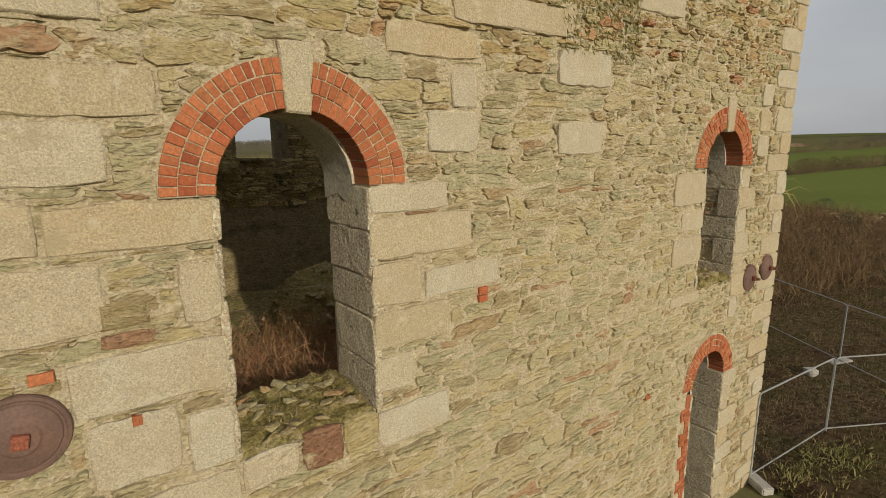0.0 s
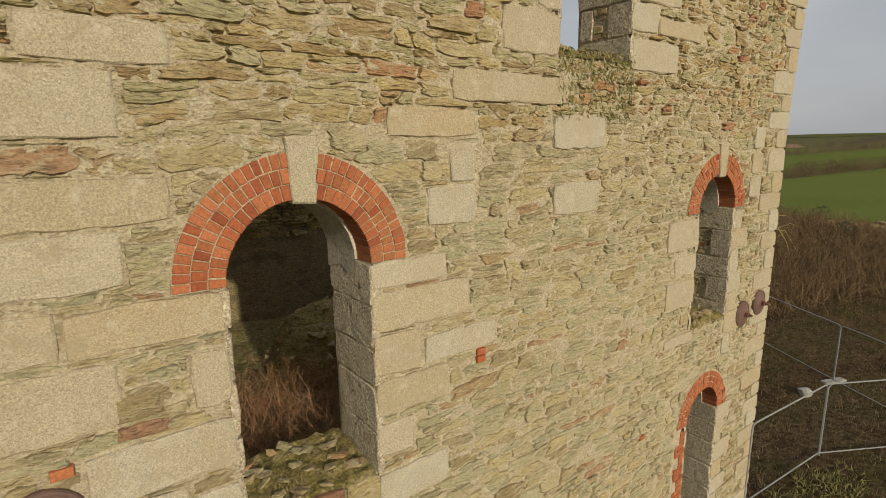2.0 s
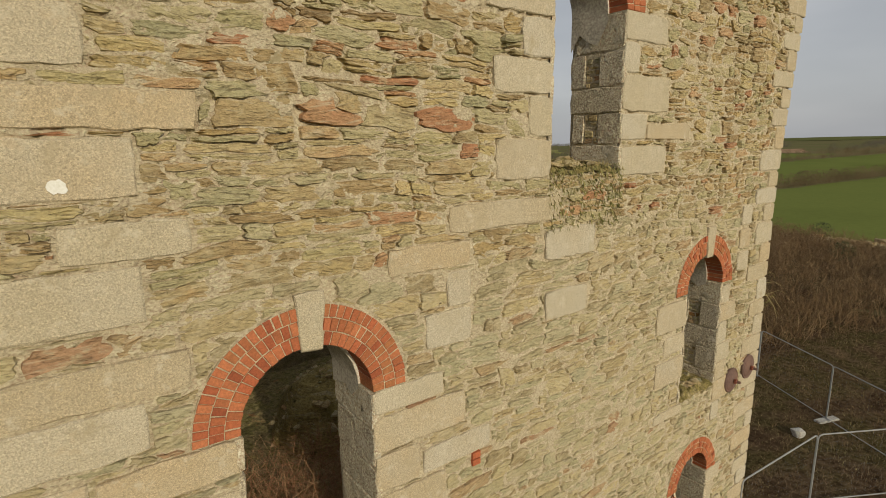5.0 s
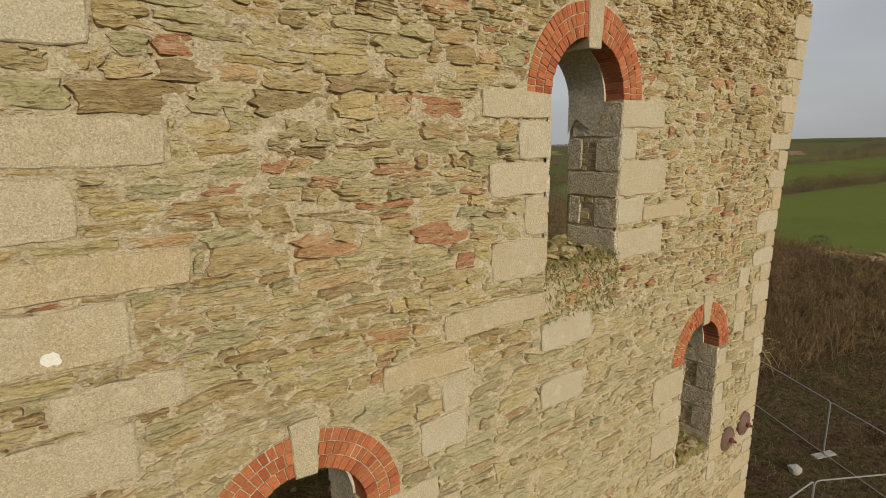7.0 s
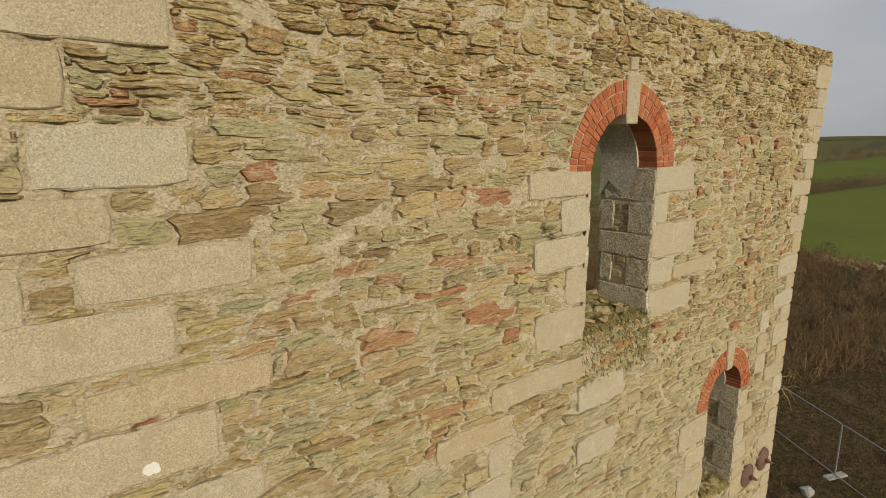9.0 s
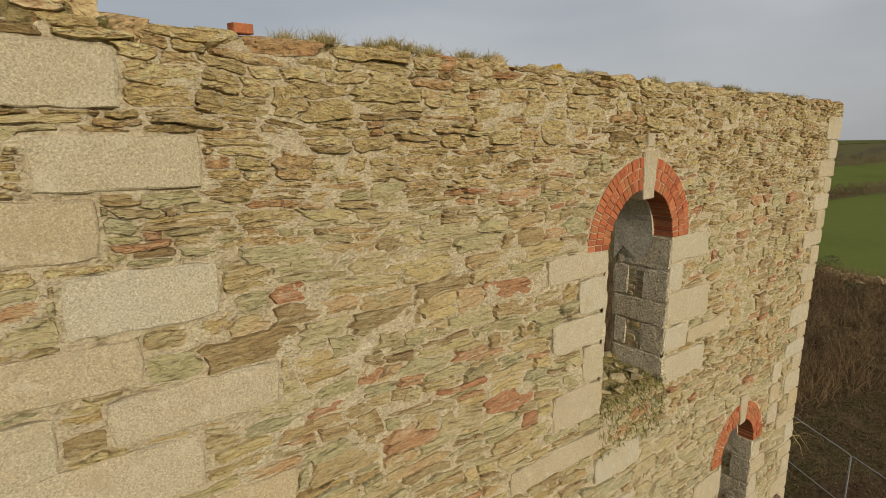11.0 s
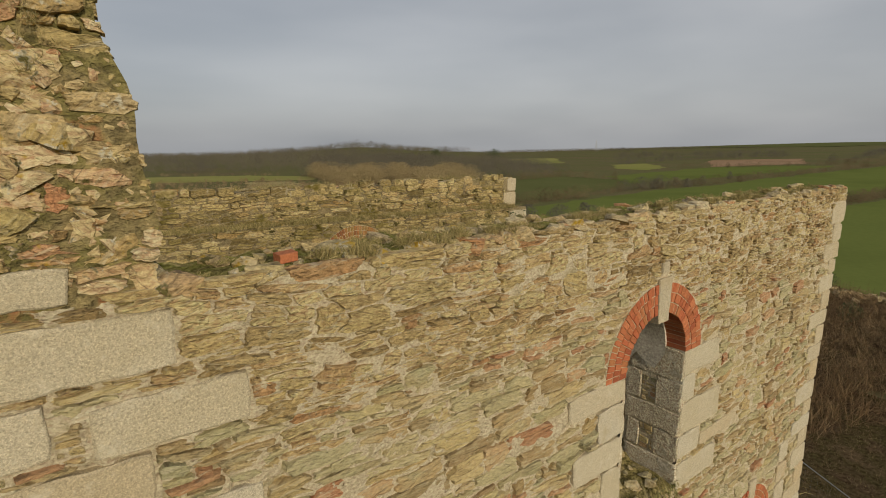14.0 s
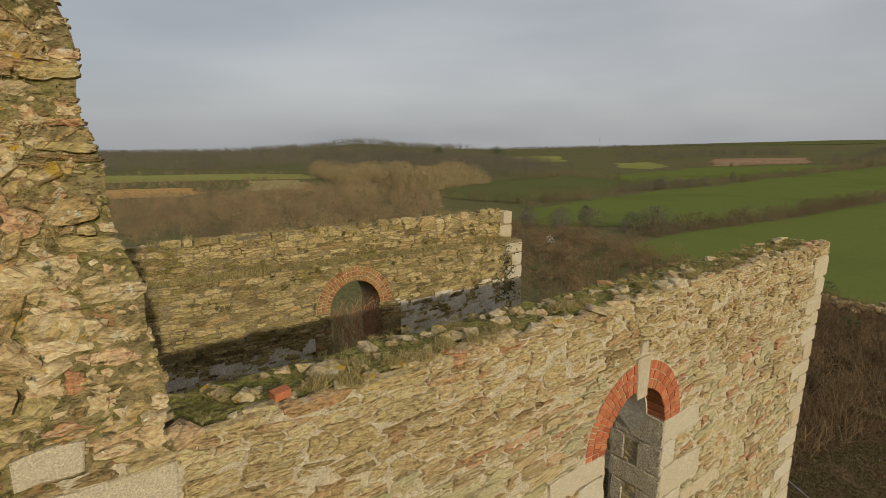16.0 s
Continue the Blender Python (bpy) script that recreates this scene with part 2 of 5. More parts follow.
m_render = material("lime_render", [(0.44, 0.39, 0.30), (0.58, 0.52, 0.42), (0.50, 0.45, 0.35)], 2.0, (1, 1, 1), 0.9, 0.5, 30.0, None, 0.02, 0.4)
m_brick = material("red_brick", [(0.27, 0.075, 0.035), (0.43, 0.125, 0.055), (0.34, 0.115, 0.05), (0.48, 0.17, 0.075), (0.42, 0.135, 0.06), (0.36, 0.15, 0.06)], 7.0, (1, 1, 1), 0.85, 0.6, 45.0, "object", 0.012, 0.25, [((0.40, 0.24, 0.15), 14.0, 0.74)], 0.0, 0.15)
m_brick_old = material("mossy_brick", [(0.20, 0.08, 0.035), (0.33, 0.14, 0.05), (0.28, 0.18, 0.06), (0.36, 0.17, 0.07)], 3.0, (1, 1, 1), 0.9, 0.6, 45.0, "object", 0.012, 0.5, [((0.16, 0.12, 0.05), 3.0, 0.56, 0.08)])
m_moss = material("moss", [(0.12, 0.10, 0.03), (0.27, 0.215, 0.075), (0.40, 0.32, 0.16)], 6.0, (1, 1, 1), 1.0, 1.0, 30.0, None, 0.04, 0.6)
m_tuft = material("dry_grass", [(0.20, 0.175, 0.055), (0.34, 0.27, 0.11), (0.46, 0.36, 0.17)], 3.0, (1, 1, 1), 0.95, 0.0, 30.0, "island", 0.01, 0.2)
m_earth = material("gable_earth", [(0.14, 0.105, 0.045), (0.30, 0.235, 0.11), (0.21, 0.18, 0.06), (0.36, 0.28, 0.14)], 3.0, (1, 1, 1.5), 0.97, 1.0, 16.0, None, 0.06, 0.5, [((0.42, 0.20, 0.09), 2.2, 0.62, 0.08)], 7.0)
m_turf = material("wall_turf", [(0.14, 0.115, 0.05), (0.28, 0.24, 0.09), (0.22, 0.215, 0.06), (0.36, 0.29, 0.14)], 5.0, (1, 1, 1), 1.0, 1.0, 24.0, None, 0.06, 0.5, None, 7.0)
m_weed = material("green_weeds", [(0.13, 0.13, 0.04), (0.24, 0.22, 0.08), (0.36, 0.30, 0.13)], 3.0, (1, 1, 1), 0.95, 0.0, 30.0, "island", 0.01, 0.2)
m_bramble = material("bramble_stems", [(0.21, 0.095, 0.05), (0.36, 0.185, 0.095), (0.48, 0.31, 0.17)], 3.0, (1, 1, 1), 0.9, 0.0, 30.0, "island", 0.01, 0.2)
# redder stems for the far window, lightened because the wall's shadow covers them
m_bramble_lit = material("lit_red_bramble_stems", [(0.33, 0.15, 0.08), (0.44, 0.23, 0.125), (0.52, 0.34, 0.20)], 3.0, (1, 1, 1), 0.9, 0.0, 30.0, "island", 0.01, 0.2)
GABLE = [(0.243, 0.152, 0.062), (0.477, 0.338, 0.150), (0.614, 0.473, 0.255), (0.394, 0.280, 0.115), (0.684, 0.537, 0.325), (0.505, 0.312, 0.139), (0.436, 0.338, 0.139), (0.588, 0.428, 0.220), (0.657, 0.518, 0.301), (0.505, 0.242, 0.115)]
m_gable = material("gable_stone", GABLE, 3.0, (1, 1, 1.6), 0.92, 1.0, 22.0, "island", 0.03, 0.4, LICHEN, 8.0, 0.12, (2.2, 34.0, 0.7, 0.5))
m_gable_part = material("gable_stone_piece", GABLE, 3.0, (1, 1, 1.6), 0.92, 1.0, 22.0, "object", 0.03, 0.4, LICHEN, 8.0, 0.12, (2.2, 34.0, 0.7, 0.5))
m_twig = material("bare_twigs", [(0.120, 0.073, 0.039), (0.202, 0.133, 0.071), (0.310, 0.224, 0.126)], 0.25, (1, 1, 1), 0.95, 0.0, 30.0, "island", 0.01, 0.2, None, 0.0, 0.8)
m_wood_far = material("winter_woodland", [(0.118, 0.106, 0.084), (0.145, 0.128, 0.094), (0.178, 0.150, 0.098)], 0.02, (1, 1, 1), 1.0, 0.0, 2.0, None, 0.01, 0.12)
m_scrub_far = material("willow_scrub", [(0.145, 0.10, 0.064), (0.25, 0.175, 0.10), (0.30, 0.215, 0.115), (0.40, 0.31, 0.16)], 0.09, (1, 1, 1), 1.0, 0.0, 2.0, None, 0.01, 0.12)
m_willow = material("willow_twigs", [(0.265, 0.20, 0.105), (0.35, 0.265, 0.135), (0.31, 0.245, 0.125)], 0.04, (1, 1, 1), 1.0, 0.0, 2.0, None, 0.01, 0.12)
m_hedge = material("hedge_leaves", [(0.11, 0.085, 0.048), (0.17, 0.13, 0.07), (0.23, 0.18, 0.10)], 0.05, (1, 1, 1), 1.0, 0.0, 2.0, None, 0.01, 0.12)
m_ivy = material("ivy_leaves", [(0.035, 0.05, 0.015), (0.07, 0.09, 0.03), (0.11, 0.11, 0.05)], 2.0, (1, 1, 1), 0.7, 0.0, 2.0, "island", 0.01, 0.2)
m_ground = material("rough_ground", [(0.16, 0.128, 0.07), (0.145, 0.135, 0.062), (0.125, 0.128, 0.052)], 0.02, (1, 1, 1), 1.0, 0.2, 1.5, None, 0.1, 0.25)
m_soil = material("bare_soil", [(0.049, 0.031, 0.018), (0.090, 0.060, 0.034), (0.070, 0.056, 0.024), (0.107, 0.074, 0.040)], 0.5, (1, 1, 1), 1.0, 1.0, 5.0, None, 0.1, 0.6)
m_field = material("pasture", [(0.125, 0.148, 0.040), (0.152, 0.176, 0.048), (0.138, 0.166, 0.046)], 0.03, (1, 1, 1), 1.0, 0.0, 1.2, None, 0.05, 0.05)
m_field_dull = material("rough_pasture", [(0.112, 0.122, 0.045), (0.14, 0.142, 0.056)], 0.03, (1, 1, 1), 1.0, 0.0, 1.2, None, 0.05, 0.05)
m_field_lime = material("bright_pasture", [(0.24, 0.24, 0.07), (0.30, 0.28, 0.10)], 0.02, (1, 1, 1), 1.0, 0.0, 1.2, None, 0.05, 0.05)
m_plough = material("ploughed_soil", [(0.30, 0.19, 0.11), (0.36, 0.24, 0.15)], 0.03, (1, 1, 1), 1.0, 0.3, 1.0, None, 0.05, 0.3)
m_orange = material("dry_bracken", [(0.46, 0.25, 0.085), (0.48, 0.30, 0.12), (0.36, 0.22, 0.09)], 0.05, (1, 1, 1), 1.0, 0.1, 1.0, None, 0.05, 0.3)
m_pale = material("stubble", [(0.33, 0.28, 0.12), (0.36, 0.31, 0.15)], 0.05, (1, 1, 1), 1.0, 0.3, 1.0, None, 0.05, 0.3)
m_iron = material("rusty_iron", [(0.12, 0.075, 0.06), (0.165, 0.10, 0.08), (0.20, 0.115, 0.08)], 3.0, (1, 1, 1), 0.65, 0.3, 50.0, None, 0.004, 0.18)
m_nut = material("red_rust", [(0.22, 0.075, 0.045), (0.30, 0.10, 0.06)], 12.0, (1, 1, 1), 0.8, 0.4, 50.0, None, 0.005, 0.5)
m_galv = material("galvanised_steel", [(0.26, 0.26, 0.25), (0.34, 0.34, 0.32)], 8.0, (1, 1, 1), 0.55, 0.05, 60.0, None, 0.002, 0.1)
m_concrete = material("concrete", [(0.36, 0.34, 0.30), (0.46, 0.44, 0.39)], 5.0, (1, 1, 1), 0.9, 0.5, 40.0, None, 0.01, 0.4)
m_white = material("lime_splash", [(0.70, 0.68, 0.60), (0.78, 0.76, 0.70)], 20.0, (1, 1, 1), 0.9, 0.3, 60.0, None, 0.005, 0.2)

# soil, grass and bare twigs have no sheen
for m in (m_ground, m_soil, m_field, m_field_dull, m_field_lime, m_plough, m_orange, m_pale, m_wood_far, m_scrub_far, m_willow, m_hedge, m_twig, m_turf):
    m.node_tree.nodes["Principled BSDF"].inputs["Specular IOR Level"].default_value = 0.0


# ---------------------------------------------------------------- mesh helpers
def mesh_ob(name, verts, faces, mat, parent=None, label="", smooth=False):
    me = bpy.data.meshes.new(name)
    me.from_pydata([tuple(map(float, v)) for v in verts], [], [tuple(map(int, f)) for f in faces])
    me.materials.append(mat)
    if smooth:
        me.shade_smooth()
    ob = new(name, me)
    if parent:
        ob.parent = parent
    if label:
        ob["label"] = label
    return ob


def part(name, bm, mat, parent, label=""):
    me = bpy.data.meshes.new(name)
    bm.normal_update()
    bm.to_mesh(me)
    bm.free()
    me.materials.append(mat)
    ob = new(name, me)
    ob.parent = parent
    if label:
        ob["label"] = label
    return ob


def slab(outline, holes, y0, y1):
    """A wall in the xz plane between y0 and y1, with holes through it."""
    bm = bmesh.new()
    edges = []
    for loop in (outline, *holes):
        vs = [bm.verts.new((x, y0, z)) for x, z in loop]
        edges += [bm.edges.new((vs[i], vs[(i + 1) % len(vs)])) for i in range(len(vs))]
    bmesh.ops.triangle_fill(bm, edges=edges, use_beauty=True, use_dissolve=False)
    faces = list(bm.faces)
    ext = bmesh.ops.extrude_face_region(bm, geom=faces)
    for v in ext["geom"]:
        if isinstance(v, bmesh.types.BMVert):
            v.co.y = y1
    bmesh.ops.recalc_face_normals(bm, faces=list(bm.faces))
    return bm


def arch_loop(cx, r, spring, sill, n=20, flare=0.0):
    pts = [(cx - r, sill), (cx + r, sill)]
    for i in range(n + 1):
        a = math.pi * i / n
        pts.append((cx + r * math.cos(a), spring + r * math.sin(a)))
    return pts


# ---------------------------------------------------------------- plan of the engine house
TOP = 13.0
END = 9.74                      # the quoined corner
THICK = 0.86
LEFT = -6.0
WINDOWS = {                      # centre, inner radius, outer radius, springing, sill
    "lower": (0.015, 0.655, 1.04, 6.935, 4.75),
    "upper": (3.88, 0.695, 1.09, 11.05, 9.0),
    "corner": (7.26, 0.615, 0.95, 6.865, 4.9),
    "door": (7.38, 0.55, 0.86, 3.08, -0.2),
}


KEYSTONES = {"lower": (7.54, 8.09, 0.10, 0.15), "upper": (11.61, 12.21, 0.11, 0.16), "corner": (7.42, 7.96, 0.10, 0.145), "door": None}


def end_x(z):
    return END + 0.62 * max(0.0, (z - 8.5) / 4.5) ** 1.2


def blob(seed, *p):
    return noise.noise(Vector((*p, seed)))


def top_z(x):
    return TOP + 0.05 * blob(3, x * 1.7, 0) + 0.04 * blob(4, x * 6, 0)


# granite blocks as x0, x1, z0, z1
BLOCKS = [
    (-2.60, -1.22, 8.08, 8.52), (-2.60, -0.96, 7.49, 7.82), (-2.60, -1.30, 7.06, 7.46),
    (-1.70, -0.66, 6.60, 6.92), (-2.60, -1.73, 6.62, 6.96), (-2.60, -1.42, 6.04, 6.53),
    (-0.95, -0.66, 5.99, 6.46), (-1.70, -0.66, 5.44, 5.86), (-1.00, -0.66, 4.78, 5.26), (-1.64, -1.06, 4.86, 5.38), (-1.50, -0.66, 4.30, 4.70),
    (1.64, 3.40, 8.44, 8.74), (3.15, 4.10, 7.94, 8.33), (0.89, 1.94, 8.09, 8.36),
    (1.33, 1.94, 7.21, 7.60), (1.61, 1.94, 7.63, 8.02), (3.17, 3.99, 7.15, 7.52),
    (0.66, 1.53, 6.67, 6.93), (0.66, 1.85, 6.24, 6.63), (0.66, 1.21, 5.78, 6.20),
    (1.25, 2.24, 5.78, 6.07), (0.66, 1.55, 5.36, 5.72), (0.66, 1.09, 4.91, 5.27),
    (0.66, 1.53, 4.34, 4.72), (5.79, 6.68, 6.32, 6.79), (6.04, 6.68, 5.91, 6.21),
    (5.85, 6.68, 5.37, 5.81), (5.88, 6.74, 4.71, 4.88), (2.15, 3.19, 10.78, 11.07),
    (2.69, 3.19, 10.33, 10.75), (2.26, 3.19, 9.93, 10.30), (2.81, 3.19, 9.45, 9.91),
    (2.31, 3.19, 8.97, 9.42), (4.57, 5.55, 10.70, 11.06), (4.57, 4.91, 10.29, 10.67),
    (4.57, 5.68, 9.79, 10.26), (4.57, 5.15, 9.41, 9.76), (5.17, 6.33, 9.41, 9.64),
    (4.57, 5.69, 8.93, 9.32), (3.84, 4.02, 12.24, 12.42), (-1.93, -0.82, 10.37, 10.70), (-2.60, -1.40, 9.90, 10.31),
    (-2.00, -0.74, 9.50, 9.78), (-2.60, -1.18, 9.02, 9.44), (-1.71, -0.85, 8.57, 8.85),
    (-2.95, -1.65, 12.51, 12.88), (-2.15, -1.23, 12.02, 12.36),
    (-2.75, -1.84, 11.61, 11.99), (-2.09, -1.19, 11.13, 11.53), (-2.90, -1.70, 10.76, 11.08),
    (-2.60, -2.20, 10.30, 10.69), (-2.51, -2.14, 12.99, 13.20),
    (-2.60, -2.33, 12.10, 12.44),
]


def quoins():
    """Alternate long and short stones up the corner, and the dressed stones beside the two windows next to it."""
    rr = random.Random(8)
    out = []
    z, k = 0.02, 0
    while z < TOP - 0.5:
        h = rr.uniform(0.27, 0.43)
        e = end_x(z + h / 2)
        w = rr.uniform(0.62, 0.9) if k % 2 else rr.uniform(0.3, 0.48)
        out.append((e - w, e, z, z + h))
        z, k = z + h + 0.022, k + 1
    for c, r, z0, z1 in ((7.26, 0.615, 4.15, 6.86), (7.38, 0.55, 0.05, 3.07)):
        z, k = z0, 0
        while z < z1 - 0.2:
            h = min(rr.uniform(0.30, 0.46), z1 - z)
            w = rr.uniform(0.50, 0.72) if k % 2 else rr.uniform(0.26, 0.42)
            out.append((c + r, c + r + w, z, z + h))
            z, k = z + h + 0.02, k + 1
    for z in (7.0, 7.42, 7.86):
        out.append((8.32 + rr.uniform(0, .12), 8.80, z, z + 0.36))
    return out


BLOCKS += quoins()


def south_wall():
    outline = [(LEFT, -0.5), (END, -0.5)]
    for z in np.arange(0.5, TOP - 0.05, 0.5):
        outline.append((end_x(z), z))
    xs = np.arange(end_x(TOP), -1.7, -0.25)
    outline += [(x, top_z(x) - 0.06) for x in xs]
    outline += [(-1.72, 13.02), (LEFT, 13.02)]
    holes = [arch_loop(c, r, sp, si) for c, r, R, sp, si in WINDOWS.values()]
    bm = slab(outline, holes, 0.055, THICK)
    me = bpy.data.meshes.new("wall_south")
    bm.to_mesh(me)
    bm.free()
    me.materials.append(m_mortar)
    return tagged(new("wall_south", me), "tall rubble stone wall of a ruined engine house", "wall", kind="structure")


wall = south_wall()


# ---------------------------------------------------------------- rubble
CELL = 0.0125


def rubble(x0, x1, z0, z1, taken, seed, course=(0.06, 0.16), length=(0.11, 0.46), fine=True):
    """Lays out rough coursed stones in a rectangle; taken(X, Z) masks what is not rubble. Returns outlines and centres."""
    rng = np.random.RandomState(seed)
    nx, nz = int((x1 - x0) / CELL), int((z1 - z0) / CELL)
    X, Z = np.meshgrid(x0 + (np.arange(nx) + 0.5) * CELL, z0 + (np.arange(nz) + 0.5) * CELL)
    lab = np.full((nz, nx), -1, int)
    best = np.full((nz, nx), 1e9, np.float32)
    mask = taken(X, Z)
    # slow waves in the courses
    wz = 0.035 * np.sin(X * 1.3 + seed) * np.sin(Z * 0.9) + 0.018 * np.sin(X * 4.1 + Z * 2.3) + 0.01 * np.sin(X * 11 - Z * 9)
    wx = 0.03 * np.sin(Z * 7.0 + X * 1.1) + 0.015 * np.sin(Z * 19 + X * 5)
    XW, ZW = X + wx, Z + wz
    # a rough field, so that no edge runs straight
    grid = rng.rand(nz // 3 + 3, nx // 4 + 3)
    rough = grid[np.arange(nz)[:, None] // 3, np.arange(nx)[None, :] // 4]
    rough = (rough + np.roll(rough, 1, 0) + np.roll(rough, 2, 1) + np.roll(rough, -1, 1)) / 4 - 0.5
    seeds = []
    z = z0 - 0.1
    while z < z1 + 0.1:
        h = rng.uniform(*course) if rng.rand() < 0.8 else rng.uniform(course[1], course[1] * 1.6)
        if fine and z > 8.4:
            h *= 1.05 if z < 11.6 else 0.82
        x = x0 - rng.uniform(0, 0.4)
        while x < x1 + 0.2:
            w = min(length[1] * 1.4, rng.uniform(*length) * (0.6 + h / course[1]))
            if fine:
                w *= 1 - 0.30 * min(1.0, max(0.0, (x - 2.5) / 4.0))
            w *= 1.12
            if h > 0.09 and rng.rand() < 0.30:
                k = rng.uniform(0.35, 0.65)
                seeds.append((x + w / 2, z + h * k / 2, w / 2, h * k / 2))
                seeds.append((x + w / 2 + rng.uniform(-.05, .05), z + h * (1 + k) / 2, w / 2, h * (1 - k) / 2))
            else:
                seeds.append((x + w / 2, z + h / 2 + rng.uniform(-.012, .012), w / 2, h / 2))
            x += w
        z += h
    for _ in range(int((x1 - x0) * (z1 - z0) * 0.9)):
        h = rng.uniform(0.12, 0.26)
        seeds.append((rng.uniform(x0, x1), rng.uniform(z0, z1), -h * rng.uniform(0.7, 1.6) / 2, h / 2))
    for k, (sx, sz, a, b) in enumerate(seeds):
        big = a < 0
        a = abs(a)
        i0, i1 = int((sx - 1.7 * a - 0.08 - x0) / CELL), int((sx + 1.7 * a + 0.08 - x0) / CELL)
        j0, j1 = int((sz - 1.8 * b - 0.08 - z0) / CELL), int((sz + 1.8 * b + 0.08 - z0) / CELL)
        i0, i1, j0, j1 = max(i0, 0), min(i1, nx), max(j0, 0), min(j1, nz)
        if i0 >= i1 or j0 >= j1:
            continue
        sh = rng.uniform(-0.25, 0.25) if sx < 3.0 else rng.uniform(-0.9, 0.6)
        dx = XW[j0:j1, i0:i1] - sx
        dz = ZW[j0:j1, i0:i1] - sz + sh * b / a * dx * 0.5
        d = ((np.abs(dx) / a) ** 5 + (np.abs(dz) / b) ** 5) ** 0.2 + rough[j0:j1, i0:i1] * rng.uniform(-1.1, 1.1)
        if big:
            d = np.where(d < 1, d - 5, 9.0)
        s = best[j0:j1, i0:i1]
        t = d < s
        s[t] = d[t]
        lab[j0:j1, i0:i1][t] = k
    lab[mask] = -2
    # centres of what is left of each stone
    ok = lab >= 0
    cnt = np.bincount(lab[ok], minlength=len(seeds)).astype(float)
    mxx = np.bincount(lab[ok], X[ok], minlength=len(seeds)) / np.maximum(cnt, 1)
    mzz = np.bincount(lab[ok], Z[ok], minlength=len(seeds)) / np.maximum(cnt, 1)
    out = []
    th = (np.arange(20) + 0.5) * 2 * math.pi / 20
    steps = np.arange(0, 2.4, 0.03)
    for k in range(len(seeds)):
        if cnt[k] < 14:
            continue
        a, b = abs(seeds[k][2]), seeds[k][3]
        cx, cz = mxx[k], mzz[k]
        px = cx + a * np.cos(th)[:, None] * steps
        pz = cz + b * np.sin(th)[:, None] * steps
        ii = np.clip(((px - x0) / CELL).astype(int), 0, nx - 1)
        jj = np.clip(((pz - z0) / CELL).astype(int), 0, nz - 1)
        inside = lab[jj, ii] == k
        last = np.where(inside.all(1), len(steps) - 1, np.argmin(inside, axis=1) - 1)
        if (last < 1).sum() > 3:
            continue
        last = np.maximum(last, 1)
        r = steps[last]
        ox, oz = a * np.cos(th) * r, b * np.sin(th) * r
        dist = np.hypot(ox, oz)
        gap = rng.uniform(0.0, 0.011, 20) * rng.uniform(0.3, 1.1) * (0.3 if fine and cz > 11.8 + 0.4 * math.sin(cx * 2.1) else 1.0)
        if fine:
            gap += 0.012 * rng.rand() ** 2 * min(1.0, max(0.0, (cx - 0.5) / 2.5)) * (1.0 if cz < 8.6 else 0.35)
        f = np.maximum(0.3, 1 - gap / np.maximum(dist, 1e-3))
        f *= rng.uniform(0.93, 1.03, 20) if cx < 4.0 or not fine else rng.uniform(0.76, 1.06, 20)
        out.append((cx, cz, ox * f, oz * f))
    return out


def stone_mesh(ox, oz, rng, proud):
    """Vertices round the stone's own centre: a ring deep in the joint, a broken front edge, an uneven face and a ridge."""
    n = len(ox)
    tx, tz = rng.uniform(-0.08, 0.08), rng.uniform(-0.20, 0.12)
    wide, high = np.ptp(ox) / 2, np.ptp(oz) / 2
    k = 1 - min(0.2, 0.005 / max(0.02, min(wide, high)))
    step = rng.uniform(-1, 1) * high * 0.6
    drop = rng.uniform(0.0, 0.016)
    face = []
    for q, jit in ((k, 0.006), (rng.uniform(0.55, 0.75), 0.009)):
        for i in range(n):
            x, z = ox[i] * q, oz[i] * q
            y = -proud + rng.uniform(-jit, jit) - tx * x - tz * z + (drop if z < step else 0.0)
            face.append((x, min(0.02, y), z))
    verts = [(ox[i], 0.06, oz[i]) for i in range(n)] + face
    for s in (1, -1):
        verts.append((s * rng.uniform(0.1, 0.35) * wide, -proud - rng.uniform(-0.008, 0.012), rng.uniform(-.3, .3) * high))
    faces = []
    q = n // 4
    for i in range(n):
        j = (i + 1) % n
        faces.append((i, j, n + j, n + i))
        faces.append((n + i, n + j, 2 * n + j, 2 * n + i))
        faces.append((2 * n + i, 2 * n + j, 3 * n + (0 if i < q or i >= n - q else 1)))
    faces.append((2 * n + q, 3 * n + 1, 3 * n))
    faces.append((3 * n, 3 * n + 1, 3 * n - q))
    return verts, faces


def lattice(X, Z, per, seed):
    """Smooth random values over a plane, from -1 to 1, with so many cells a metre."""
    g = np.random.RandomState(seed).uniform(-1, 1, (256, 256))
    u, v = X * per + 400.37, Z * per + 300.71
    i, j = np.floor(u).astype(int), np.floor(v).astype(int)
    a, b = u - i, v - j
    a, b = a * a * (3 - 2 * a), b * b * (3 - 2 * b)
    i0, i1, j0, j1 = i % 256, (i + 1) % 256, j % 256, (j + 1) % 256
    return (g[j0, i0] * (1 - a) + g[j0, i1] * a) * (1 - b) + (g[j1, i0] * (1 - a) + g[j1, i1] * a) * b


